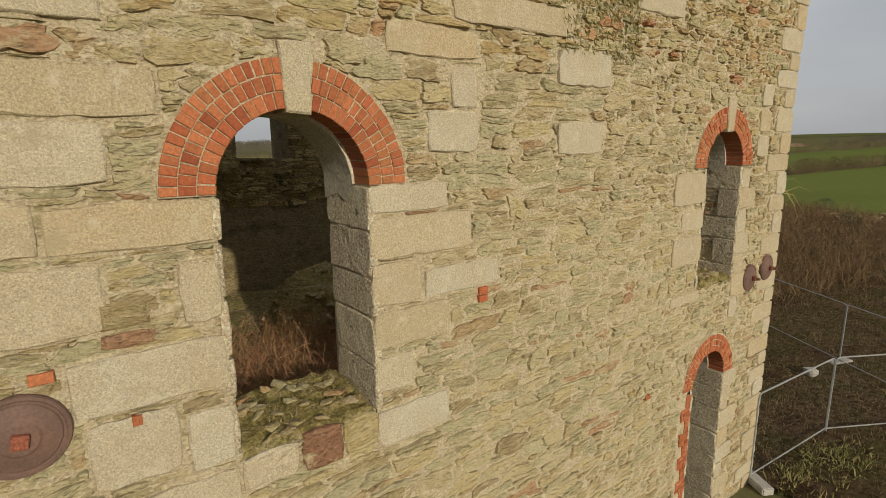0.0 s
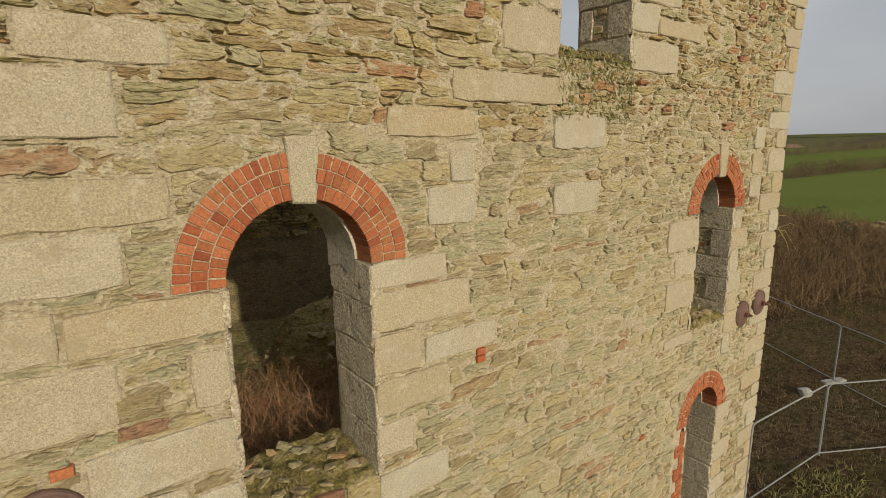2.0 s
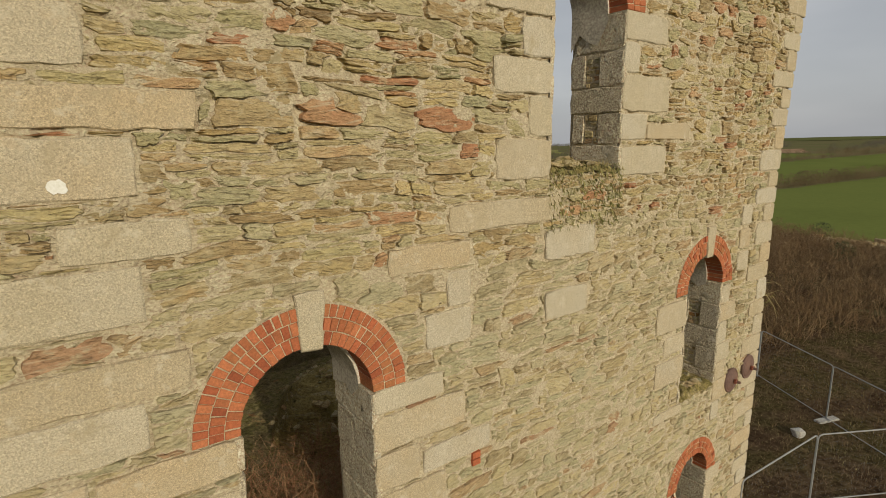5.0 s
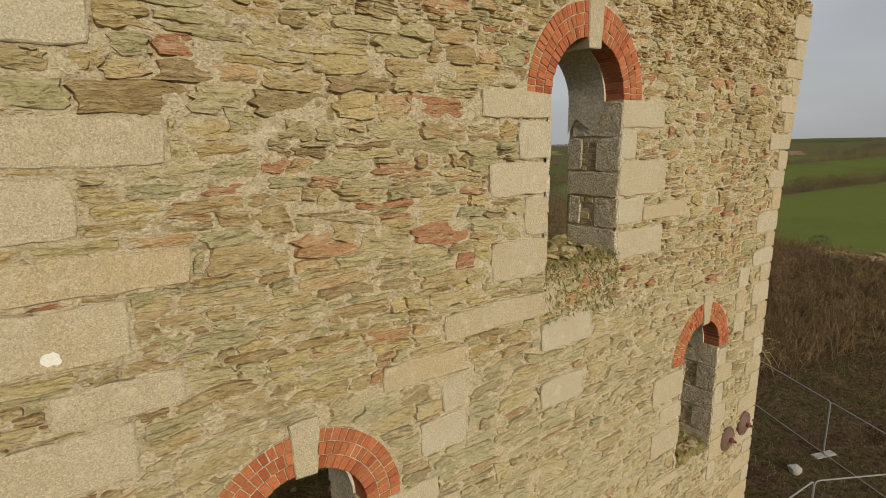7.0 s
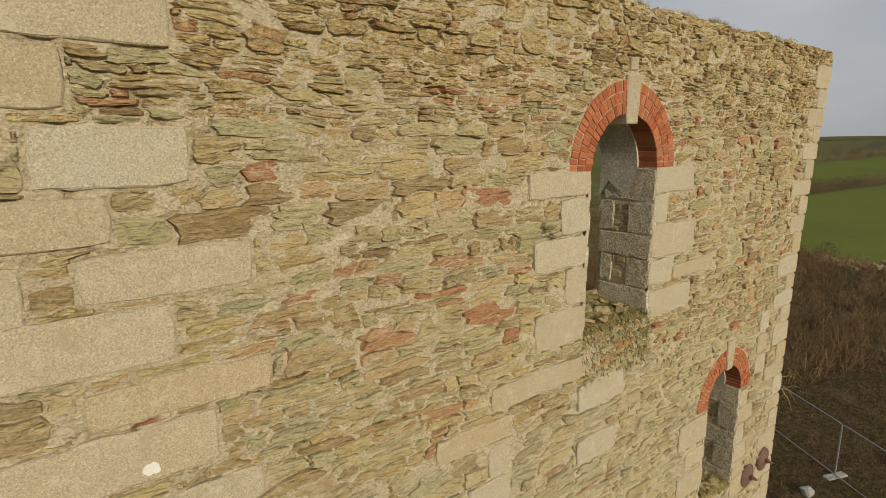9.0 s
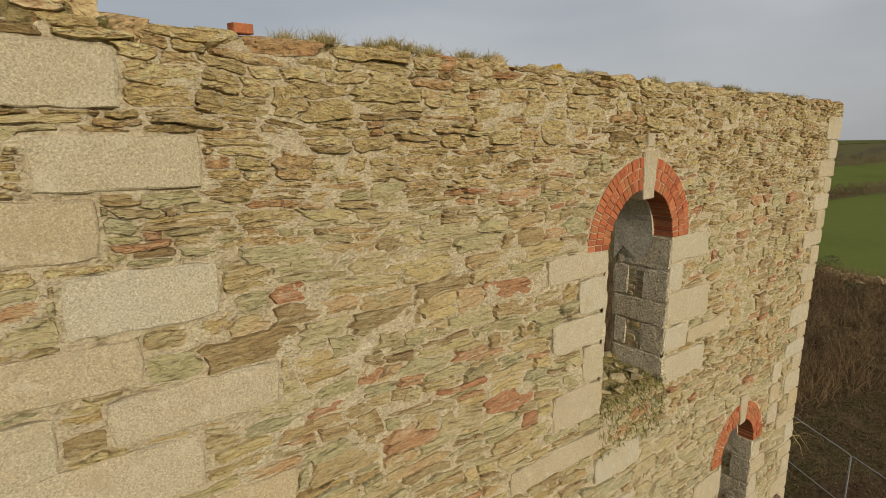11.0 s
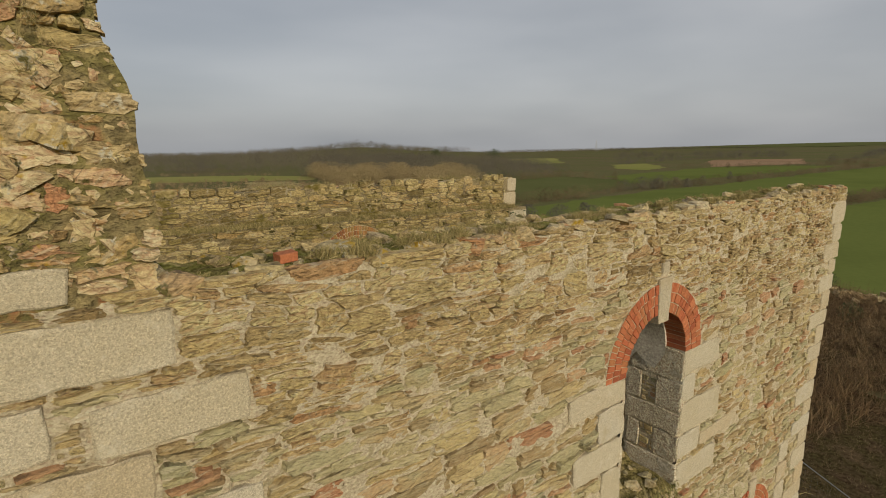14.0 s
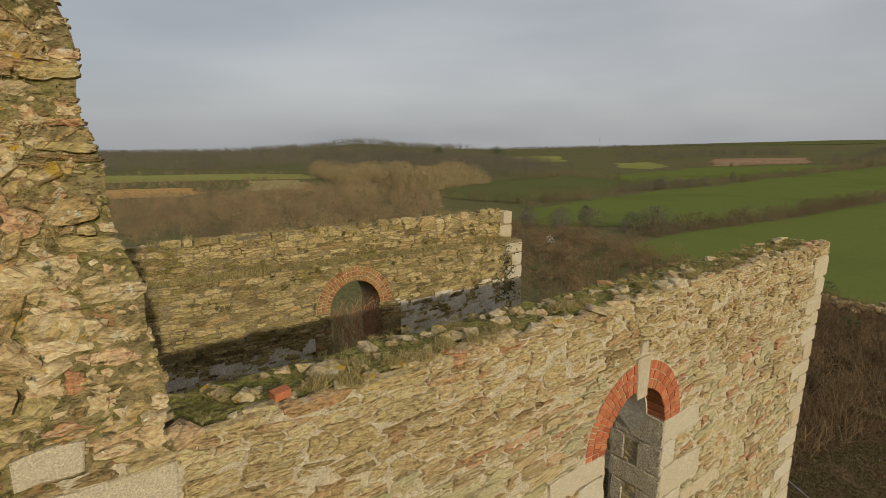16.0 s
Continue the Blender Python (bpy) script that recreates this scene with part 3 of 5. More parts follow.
def pointing(x0, x1, z0, z1, cell, parent):
    """The lumpy mortar between the stones: slapped over their edges here, washed out deep there."""
    xs, zs = np.arange(x0, x1 + cell / 2, cell), np.arange(z0, z1 + cell / 2, cell)
    X, Z = np.meshgrid(xs, zs)
    g = np.random.RandomState(7)
    X = X + g.uniform(-0.25, 0.25, X.shape) * cell
    Z = Z + g.uniform(-0.25, 0.25, Z.shape) * cell
    fine = lattice(X, Z, 22, 1) * 0.6 + lattice(X, Z, 45, 2) * 0.4
    mid = lattice(X, Z * 2.2, 5, 3)
    slow = lattice(X, Z, 0.9, 4)
    washed = np.clip((lattice(X, Z * 1.6, 7, 5) + 0.5 * lattice(X, Z, 16, 6) + 0.35 * slow - 0.28) * 4, 0, 1)
    washed *= np.clip(0.45 + (Z - 7.6) * 0.6, 0.45, 1.0)
    rough = 1 + 0.7 * np.clip((X - 3.5) / 3, 0, 1)
    Y = 0.004 + 0.009 * mid + 0.008 * rough * fine + 0.004 * slow + 0.038 * washed
    Y = np.clip(Y, -0.016, 0.05)
    ok = np.ones(X.shape, bool)
    for c, r, R, sp, si in WINDOWS.values():
        ok &= ~((np.abs(X - c) < r - 0.01) & (Z > si) & (Z < sp))
        ok &= ~((np.hypot(X - c, Z - sp) < R - 0.05) & (Z >= sp))
    for a, b, c, d in BLOCKS:
        ok &= ~((X > a + 0.05) & (X < b - 0.05) & (Z > c + 0.05) & (Z < d - 0.05))
    ok &= X < END - 0.03 + 0.62 * np.clip((Z - 8.5) / 4.5, 0, 1) ** 1.2
    quad = ok[:-1, :-1] & ok[1:, :-1] & ok[:-1, 1:] & ok[1:, 1:]
    idx = np.arange(X.size).reshape(X.shape)
    F = np.stack([idx[:-1, :-1], idx[:-1, 1:], idx[1:, 1:], idx[1:, :-1]], -1)[quad]
    used = np.unique(F)
    back = np.zeros(X.size, int)
    back[used] = np.arange(len(used))
    V = np.column_stack([X.ravel(), Y.ravel(), Z.ravel()])[used]
    me = bpy.data.meshes.new("mortar")
    me.from_pydata(V.tolist(), [], back[F].tolist())
    me.shade_smooth()
    me.materials.append(m_mortar)
    ob = new("mortar", me)
    ob.parent = parent
    ob["label"] = "pale crumbling lime mortar between the stones"
    return ob


def lay(stones, parent, rng, near=None, plane=lambda x, z: (x, 0.0, z), proud=(0.0, 0.016), name="stone", mats=None):
    """Sets the stones into a wall's face: those picked by near() one by one, the rest joined."""
    one, rest_mat = mats or (m_stone_part, m_stone)
    V, F = [], []
    count = 0
    for cx, cz, ox, oz in stones:
        p = rng.uniform(*proud) if rng.rand() > 0.10 else rng.uniform(proud[1], proud[1] * 2.2)
        v, f = stone_mesh(ox, oz, rng, p)
        if near and count < 290 and near(cx, cz):
            mesh_ob(name, v, f, one, parent).location = plane(cx, cz)
            count += 1
            continue
        o = len(V)
        bx, by, bz = plane(cx, cz)
        V += [(bx + a, by + b, bz + c) for a, b, c in v]
        F += [tuple(i + o for i in q) for q in f]
    rest = mesh_ob("rubble_stones", V, F, rest_mat, parent)
    return tagged(rest, kind="stuff")


def taken_south(X, Z):
    m = np.zeros(X.shape, bool)
    for c, r, R, sp, si in WINDOWS.values():
        m |= (np.abs(X - c) < r + 0.02) & (Z > si - 0.02) & (Z < sp + 0.01)
        m |= (np.hypot(X - c, Z - sp) < R + 0.012) & (Z > sp - 0.01)
    for key, q in KEYSTONES.items():
        if q:
            m |= (np.abs(X - WINDOWS[key][0] - 0.035) < q[3] + 0.01) & (Z > q[0]) & (Z < q[1] + 0.01)
    m |= (X > 6.45) & (X < 6.9) & (Z < 3.1)
    for x0, x1, z0, z1 in BLOCKS:
        m |= (X > x0 - 0.012) & (X < x1 + 0.012) & (Z > z0 - 0.012) & (Z < z1 + 0.012)
    m |= X > END + 0.62 * np.clip((Z - 8.5) / 4.5, 0, 1) ** 1.2 - 0.02
    m |= (Z > TOP + 0.02)
    return m


rng = np.random.RandomState(5)
stones = rubble(-5.98, 10.4, 0.0, 13.1, taken_south, 11)


# ---------------------------------------------------------------- brick arches
def arch(cx, r, R, spring, keystone, parent=None, y0=0.0, mat=None):
    """Three rings of half bricks round a window, with a granite keystone."""
    bm = bmesh.new()
    n = 40
    ring = []
    for i in range(n + 1):
        a = math.pi * i / n
        c, s = math.cos(a), math.sin(a)
        ring.append([bm.verts.new((cx + q * c, y, spring + q * s)) for q, y in ((r - 0.002, y0 + 0.34), (r - 0.002, y0 - 0.004), (R, y0 - 0.004), (R, y0 + 0.34))])
    for i in range(n):
        p, q = ring[i], ring[i + 1]
        for k in range(3):
            bm.faces.new((p[k], p[k + 1], q[k + 1], q[k]))
    bmesh.ops.recalc_face_normals(bm, faces=list(bm.faces))
    ob = part("brick_arch", bm, m_mortar, parent, "arch of three rings of red half bricks")
    rr = random.Random(int(cx * 100))
    depth = (R - r) / 3
    for k in range(3):
        r0, r1 = r + k * depth + (0.004 if k else -0.006), r + (k + 1) * depth - 0.006
        rm = (r0 + r1) / 2
        for side in (0, 1):
            a0 = 0.004
            half = keystone[2] + 0.012 + (0.035 if side == 0 else -0.035) + 0.4 * (rm - r) * (keystone[3] - keystone[2]) if keystone else 0.0
            a1 = math.pi / 2 - math.asin(half / rm)
            count = max(3, round((a1 - a0) * rm / 0.078))
            for i in range(count):
                u0 = a0 + (a1 - a0) * i / count + 0.0048 / rm + rr.uniform(-.0022, .0022) / rm
                u1 = a0 + (a1 - a0) * (i + 1) / count - 0.0048 / rm + rr.uniform(-.0022, .0022) / rm
                yf = y0 - 0.016 + rr.uniform(-0.008, 0.008)
                yb = y0 + (0.34 if k == 0 else 0.20)
                vs, fs = [], []
                for y, ins in ((yb, 0.0), (yf + 0.006, 0.0), (yf, 0.006)):
                    for q, u in ((r0 + ins, u0 + ins / rm), (r1 - ins, u0 + ins / rm), (r1 - ins, u1 - ins / rm), (r0 + ins, u1 - ins / rm)):
                        aa = (u if side == 0 else math.pi - u) + rr.uniform(-.0016, .0016) / rm
                        q += rr.uniform(-.0022, .0022)
                        vs.append((cx + q * math.cos(aa), y, spring + q * math.sin(aa)))
                for lv in (0, 4):
                    for e in range(4):
                        f = (lv + e, lv + (e + 1) % 4, lv + 4 + (e + 1) % 4, lv + 4 + e)
                        fs.append(f if side == 0 else f[::-1])
                cap = (8, 9, 10, 11)
                fs.append(cap if side == 0 else cap[::-1])
                mesh_ob("brick", vs, fs, mat or m_brick, ob)
    if keystone:
        zb, zt, wb, wt = keystone
        block_prism("keystone", [(cx + 0.035 - wb, zb), (cx + 0.035 + wb, zb), (cx + 0.035 + wt, zt), (cx + 0.035 - wt, zt)], -0.035, 0.36, m_granite, parent)
    return ob


def block_prism(name, loop, yf, yb, mat, parent, label="", chip=0.012, seed=None, place=lambda u, d, w: (u, d, w), relief=0.0):
    """A dressed block with worn, slightly uneven edges; loop runs counter-clockwise seen from the front."""
    rr = random.Random(int(loop[0][0] * 1000) * 31 + int(loop[0][1] * 1000) if seed is None else seed)
    pts = []
    n = len(loop)
    for i in range(n):
        (ax, az), (bx, bz) = loop[i], loop[(i + 1) % n]
        seg = max(1, int(math.hypot(bx - ax, bz - az) / 0.11))
        for k in range(seg):
            t = k / seg
            pts.append((ax + (bx - ax) * t + rr.uniform(-.011, .011), az + (bz - az) * t + rr.uniform(-.011, .011)))
    cx, cz = sum(p[0] for p in pts) / len(pts), sum(p[1] for p in pts) / len(pts)
    m = len(pts)
    hx, hz = max(abs(p[0] - cx) for p in pts), max(abs(p[1] - cz) for p in pts)
    worn = []
    for x, z in pts:
        e = (abs(x - cx) / hx * abs(z - cz) / hz) ** 5 * rr.uniform(0.005, 0.035)
        worn.append((x - math.copysign(e, x - cx), z - math.copysign(e, z - cz)))
    pts = worn
    V = [(x, yb, z) for x, z in pts]
    V += [(x, yf + chip, z) for x, z in pts]
    for x, z in pts:
        d = math.hypot(x - cx, z - cz)
        k = max(0.5, 1 - (chip * rr.uniform(0.8, 1.8)) / d)
        V.append((cx + (x - cx) * k, yf + rr.uniform(-.004, .004), cz + (z - cz) * k))
    F = []
    for lv in (0, m):
        for i in range(m):
            j = (i + 1) % m
            F.append((lv + i, lv + j, lv + m + j, lv + m + i))
    if relief:
        # a rough-hewn face: two more rings, pushed in and out
        for q in (0.74, 0.4):
            for x, z in pts:
                px, pz = cx + (x - cx) * q, cz + (z - cz) * q
                V.append((px, yf + rr.uniform(-relief, relief), pz))
        for lv in (2 * m, 3 * m):
            for i in range(m):
                j = (i + 1) % m
                F.append((lv + i, lv + j, lv + m + j, lv + m + i))
        V.append((cx, yf, cz))
        for i in range(m):
            F.append((4 * m + i, 4 * m + (i + 1) % m, len(V) - 1))
    else:
        F.append(tuple(range(2 * m, 3 * m)))
    return mesh_ob(name, [place(*v) for v in V], F, mat, parent, label)


for key, (c, r, R, sp, si) in WINDOWS.items():
    arch(c, r, R, sp, KEYSTONES[key], wall)

for x0, x1, z0, z1 in BLOCKS:
    block_prism("granite_block", [(x0, z0), (x1, z0), (x1, z1), (x0, z1)], -0.018, 0.2, m_granite, wall)

m_red = material("red_slate", [(0.248, 0.126, 0.074), (0.386, 0.221, 0.131), (0.331, 0.200, 0.116)], 5.0, (1, 1, 2.0), 0.9, 1.0, 24.0, "object", 0.03, 0.3, PALE, 7.0, 0.2)
for x0, x1, z0, z1, mat in ((-0.64, -0.13, 4.42, 4.74, m_granite), (-0.11, 0.28, 4.40, 4.78, m_red), (0.30, 0.66, 4.42, 4.76, m_stone_part), (-1.47, -1.16, 6.05, 6.24, m_stone_part), (-1.50, -1.12, 5.90, 6.02, m_red)):
    block_prism("facing_stone", [(x0, z0), (x1, z0), (x1, z1), (x0, z1)], -0.03, 0.1, mat, wall, chip=0.02, relief=0.01)

# bricks toothed into the door's jamb, and single bricks in the rubble
def box_brick(x0, x1, z0, z1, yf, yb, parent, mat=None):
    c = 0.006
    v = []
    for y, i in ((yb, 0), (yf + c, 0), (yf, c)):
        v += [(x0 + i, y, z0 + i), (x1 - i, y, z0 + i), (x1 - i, y, z1 - i), (x0 + i, y, z1 - i)]
    f = [(a + e, a + (e + 1) % 4, a + 4 + (e + 1) % 4, a + 4 + e) for a in (0, 4) for e in range(4)] + [(8, 9, 10, 11)]
    return mesh_ob("brick", v, f, mat or m_brick, parent)


rr = random.Random(21)
z, k = 0.02, 0
while z < 3.0:
    w = 0.30 if (k // 3) % 2 else 0.17
    x = 6.83
    while w > 0.05:
        b = min(w, 0.112)
        box_brick(x - b + 0.004, x - 0.004, z, z + 0.066, -0.012 + rr.uniform(-.006, .005), 0.2, wall)
        x, w = x - b, w - b
    z, k = z + 0.0765, k + 1
for x, z, w in ((1.95, 5.69, 0.12), (1.95, 5.60, 0.12), (-1.90, 5.78, 0.14), (-1.36, 5.31, 0.065), (5.35, 3.35, 0.12)):
    box_brick(x, x + w, z, z + 0.075, -0.034, 0.1, wall)

# ---------------------------------------------------------------- inside the openings
def reveal(c, r, z0, z1, seed, pockets):
    """Rough dressed stones up both jambs: through stones, and between them pairs with a pocket of small stuff."""
    q = random.Random(seed)
    for side in (1, -1):
        def put(u, d, w, s=side):
            return (c + s * (r + d), u, w)
        z, pocket = z1, False
        while z > z0 + 0.05:
            h = min(q.uniform(0.34, 0.50), z - z0)
            b, t = z - h, z - 0.012
            back = THICK + q.uniform(-0.06, 0.02)
            spans = [(-0.013, back)]
            if pocket and pockets and h > 0.2:
                a0, a1 = q.uniform(0.34, 0.40), q.uniform(0.56, 0.62)
                spans = [(-0.013, a0), (a1, back)]
                zz = b + 0.01
                while zz < t - 0.05:
                    hh = q.uniform(0.05, 0.11)
                    cut = q.uniform(a0 + 0.05, a1 - 0.05)
                    red = q.random() < 0.1
                    for y0, y1 in ((a0 + 0.01, cut - 0.006), (cut + 0.006, a1 - 0.01)):
                        block_prism("infill_stone", [(y0, zz), (y1, zz), (y1, min(t, zz + hh - 0.012)), (y0, min(t, zz + hh - 0.012))], q.uniform(-0.016, -0.002), 0.05,
                                    m_brick_old if red else m_stone_part, wall, chip=0.008, seed=q.randrange(9999), place=put)
                    zz += hh
            for y0, y1 in spans:
                block_prism("reveal_stone", [(y0, b), (y1, b), (y1, t), (y0, t)], -0.020 + q.uniform(-0.007, 0.006), 0.05, m_granite_lifted, wall, chip=0.012, seed=q.randrange(9999), place=put, relief=0.003)
            z, pocket = b, not pocket


def soffit(c, r, spring, drop, seed):
    """The rendered vault behind the brick ring, broken off below."""
    q = random.Random(seed)
    n, m = 22, 4
    V, F = [], []
    for i in range(n + 1):
        a = math.pi * i / n
        for k in range(m + 1):
            y = 0.27 + (THICK + 0.01 - 0.27) * k / m
            rad = r - 0.03 - 0.008 * q.random()
            x, z = c + rad * math.cos(a), spring + rad * math.sin(a)
            V.append((x, y, z))
    for i in range(n):
        for k in range(m):
            p = i * (m + 1) + k
            F.append((p, p + 1, p + m + 2, p + m + 1))
    for side in (0, n):
        base = len(V)
        for k in range(m + 1):
            x, y, z = V[side * (m + 1) + k]
            V.append((x, y, z - drop * (0.2 + 1.3 * abs(math.sin(k * 1.9 + seed)))))
        for k in range(m):
            F.append((side * (m + 1) + k, side * (m + 1) + k + 1, base + k + 1, base + k))
    # the broken front edge, as thick as the coat
    base = len(V)
    for i in range(n + 1):
        a = math.pi * i / n
        V.append((c + r * math.cos(a), 0.27, spring + r * math.sin(a)))
    for i in range(n):
        F.append((i * (m + 1), (i + 1) * (m + 1), base + i + 1, base + i))
    mesh_ob("vault_render", V, F, m_render, wall, "grey lime render under the arch, broken at its edge")


for key, drop in (("lower", 0.12), ("upper", 0.28), ("corner", 0.1), ("door", 0.05)):
    c, r, R, sp, si = WINDOWS[key]
    reveal(c, r, max(si, -0.2), sp, int(c * 10) + 40, key in ("upper", "corner"))
    soffit(c, r, sp, drop, int(c * 10) + 3)


# ---------------------------------------------------------------- loose stones
def rock_mesh(name, sx, sy, sz, seed, pts=16):
    q = random.Random(seed)
    bm = bmesh.new()
    for _ in range(pts):
        v = Vector((q.uniform(-1, 1), q.uniform(-1, 1), q.uniform(-1, 1)))
        k = max(abs(v.x), abs(v.y), abs(v.z))
        v = v / k * q.uniform(0.82, 1.0)
        bm.verts.new((v.x * sx, v.y * sy, v.z * sz))
    res = bmesh.ops.convex_hull(bm, input=list(bm.verts))
    bmesh.ops.delete(bm, geom=[g for g in res["geom_interior"] if isinstance(g, bmesh.types.BMVert)], context="VERTS")
    me = bpy.data.meshes.new(name)
    bm.normal_update()
    bm.to_mesh(me)
    bm.free()
    return me


def rocks(name, mat, kinds, seed, size, flat=0.35):
    q = random.Random(seed)
    out = []
    for i in range(kinds):
        s = q.uniform(*size)
        me = rock_mesh(name, s * q.uniform(0.7, 1.2), s * q.uniform(0.5, 0.9), s * flat * q.uniform(0.6, 1.4), seed * 100 + i)
        me.materials.append(mat)
        out.append(me)
    return out


def put_rock(name, me, parent, x, y, z, rx=0, ry=0, rz=0, s=1.0):
    ob = new(name, me)
    ob.parent = parent
    ob.matrix_local = pose(x, y, z, rx, ry, rz) @ Matrix.Scale(s, 4)
    return ob


q = random.Random(31)
caps = rocks("coping_stone", m_weathered_part, 24, 31, (0.07, 0.16), 0.5)
x = -1.55
while x < 10.2:
    for y in (0.10, 0.36, 0.64):
        put_rock("coping_stone", q.choice(caps), wall, x + q.uniform(-.1, .1), y + q.uniform(-.08, .08), top_z(x) + q.uniform(-0.045, 0.03), q.uniform(-16, 16), q.uniform(-12, 12), q.uniform(0, 360), q.uniform(0.5, 1.1))
    x += q.uniform(0.15, 0.26)

edge = rocks("coping_stone", m_weathered_part, 20, 32, (0.09, 0.17), 0.42)
x = -1.6
while x < 10.2:
    put_rock("coping_stone", q.choice(edge), wall, x, 0.09 + q.uniform(-.03, .04), top_z(x) + q.uniform(-0.04, 0.02), q.uniform(-6, 6), q.uniform(-6, 6), q.choice((0, 180)) + q.uniform(-20, 20), q.uniform(0.8, 1.15))
    x += q.uniform(0.15, 0.26)

V, F = [], []
xs = np.arange(-1.6, 10.25, 0.09)
for x in xs:
    for k in range(9):
        y = 0.10 + (THICK - 0.10) * k / 8
        V.append((x, y, top_z(x) + 0.012 + 0.045 * blob(12, x * 3, y * 5) + 0.03 * blob(13, x * 11, y * 11) - (0.05 if k in (0, 8) else 0)))
for i in range(len(xs) - 1):
    for k in range(8):
        p = i * 9 + k
        F.append((p, p + 9, p + 10, p + 1))
mesh_ob("turf", V, F, m_turf, wall, "mossy turf along the wall top")

# moss, slate and stones on the broken sills
def sill(c, r, z, seed, n):
    q = random.Random(seed)
    nx, ny = 14, 10
    V, F = [], []
    for i in range(nx + 1):
        for k in range(ny + 1):
            x, y = c - r + 0.01 + (2 * r - 0.02) * i / nx, -0.01 + (THICK + 0.01) * k / ny
            V.append((x, y, z + 0.05 * blob(seed, x * 4, y * 4) + 0.05 * blob(seed + 1, x * 12, y * 12) + 0.10 * (k / ny) - (0.06 if k == 0 else 0)))
    for i in range(nx):
        for k in range(ny):
            p = i * (ny + 1) + k
            F.append((p, p + 1, p + ny + 2, p + ny + 1))
    mesh_ob("mossy_sill", V, F, m_moss, wall, "broken window sill grown over with moss")
    kinds = rocks("sill_stone", m_stone_part, 8, seed, (0.04, 0.14), 0.22)
    for _ in range(n):
        x, y = c + q.uniform(-r + 0.1, r - 0.1), q.uniform(0.03, THICK)
        put_rock("sill_stone", q.choice(kinds), wall, x, y, z + 0.03 + 0.1 * y, q.uniform(-15, 15), q.uniform(-15, 15), q.uniform(0, 360))


sill(0.0, 0.655, 4.80, 61, 24)
sill(3.85, 0.685, 9.05, 62, 22)
sill(7.30, 0.615, 4.95, 63, 18)


# ---------------------------------------------------------------- grass and stems
def strands(name, mat, roots, seed, length, width, lean=0.5, droop=0.4, parent=None, up=(0, 0, 1)):
    """Thin bent blades or stems, three facets each, from root points."""
    g = np.random.RandomState(seed)
    R = np.asarray(roots, float)
    n = len(R)
    L = g.uniform(*length, n)
    W = g.uniform(*width, n)
    d = np.tile(np.asarray(up, float), (n, 1)) + g.normal(0, lean, (n, 3))
    d /= np.linalg.norm(d, axis=1)[:, None]
    side = np.cross(d, g.normal(0, 1, (n, 3)))
    side /= np.linalg.norm(side, axis=1)[:, None] + 1e-9
    mid = R + d * (L * 0.55)[:, None] + g.normal(0, 0.05, (n, 3)) * L[:, None]
    tip = R + d * L[:, None] + np.array([0, 0, -1.0]) * (L * g.uniform(0, droop, n))[:, None] + g.normal(0, 0.14, (n, 3)) * L[:, None]
    w = side * W[:, None]
    V = np.stack([R - w, R + w, mid + w * 0.7, mid - w * 0.7, tip], 1).reshape(-1, 3)
    o = np.arange(n)[:, None] * 5
    quads = (o + np.array([[0, 1, 2, 3]])).tolist()
    tris = (o + np.array([[3, 2, 4]])).tolist()
    me = bpy.data.meshes.new(name)
    me.from_pydata(V.tolist(), [], quads + tris)
    me.materials.append(mat)
    ob = new(name, me)
    if parent:
        ob.parent = parent
    return ob


def tufts(places, seed, per=45, spread=0.07):
    g = np.random.RandomState(seed)
    out = []
    for x, y, z, s in places:
        k = int(per * s)
        p = np.column_stack([x + g.normal(0, spread * s, k), y + g.normal(0, spread * s, k), np.full(k, z)])
        out.append(p)
    return np.vstack(out)


q = random.Random(71)
places = []
for x in (-0.55, -0.3, -0.15, 0.15, 0.30, 0.45, 0.75, 0.85, 1.1, 1.35, 1.5, 2.6, 2.8, 3.0, 4.1, 4.3, 5.2, 5.4, 5.9, 6.3, 6.8, 7.5, 7.9, 8.5):
    places.append((x, q.uniform(0.08, 0.4), top_z(x) + 0.03, q.uniform(1.6, 3.4)))
tagged(strands("grass_cushions", m_tuft, tufts(places, 4, 130, 0.019), 3, (0.06, 0.15), (0.0015, 0.003), 0.6, 0.5), "dry yellow-green grass cushions on the wall top", "grass", kind="stuff")
places = []
for _ in range(150):
    x = q.uniform(-1.5, 9.8)
    places.append((x, q.uniform(0.15, 0.85), top_z(x) + 0.03, q.uniform(0.3, 0.9)))
tagged(strands("wall_top_grass", m_tuft, tufts(places, 5, 110, 0.04), 6, (0.02, 0.065), (0.0012, 0.0026), 0.7, 0.5), "dry grass tufts growing along the wall top", "grass", kind="stuff")
places = [(q.uniform(-0.5, 0.6), q.uniform(0.25, 0.85), 4.80, q.uniform(0.4, 1.0)) for _ in range(22)]
places += [(3.85 + q.uniform(-0.6, 0.6), q.uniform(0.0, 0.8), 9.05, q.uniform(0.4, 0.9)) for _ in range(26)]
places += [(7.3 + q.uniform(-0.5, 0.5), q.uniform(0.0, 0.8), 4.93, q.uniform(0.4, 0.9)) for _ in range(20)]
tagged(strands("sill_grass", m_tuft, tufts(places, 8), 9, (0.05, 0.18), (0.002, 0.004), 0.5, 0.6), "dry grass and moss on the window sills", "grass", kind="stuff")
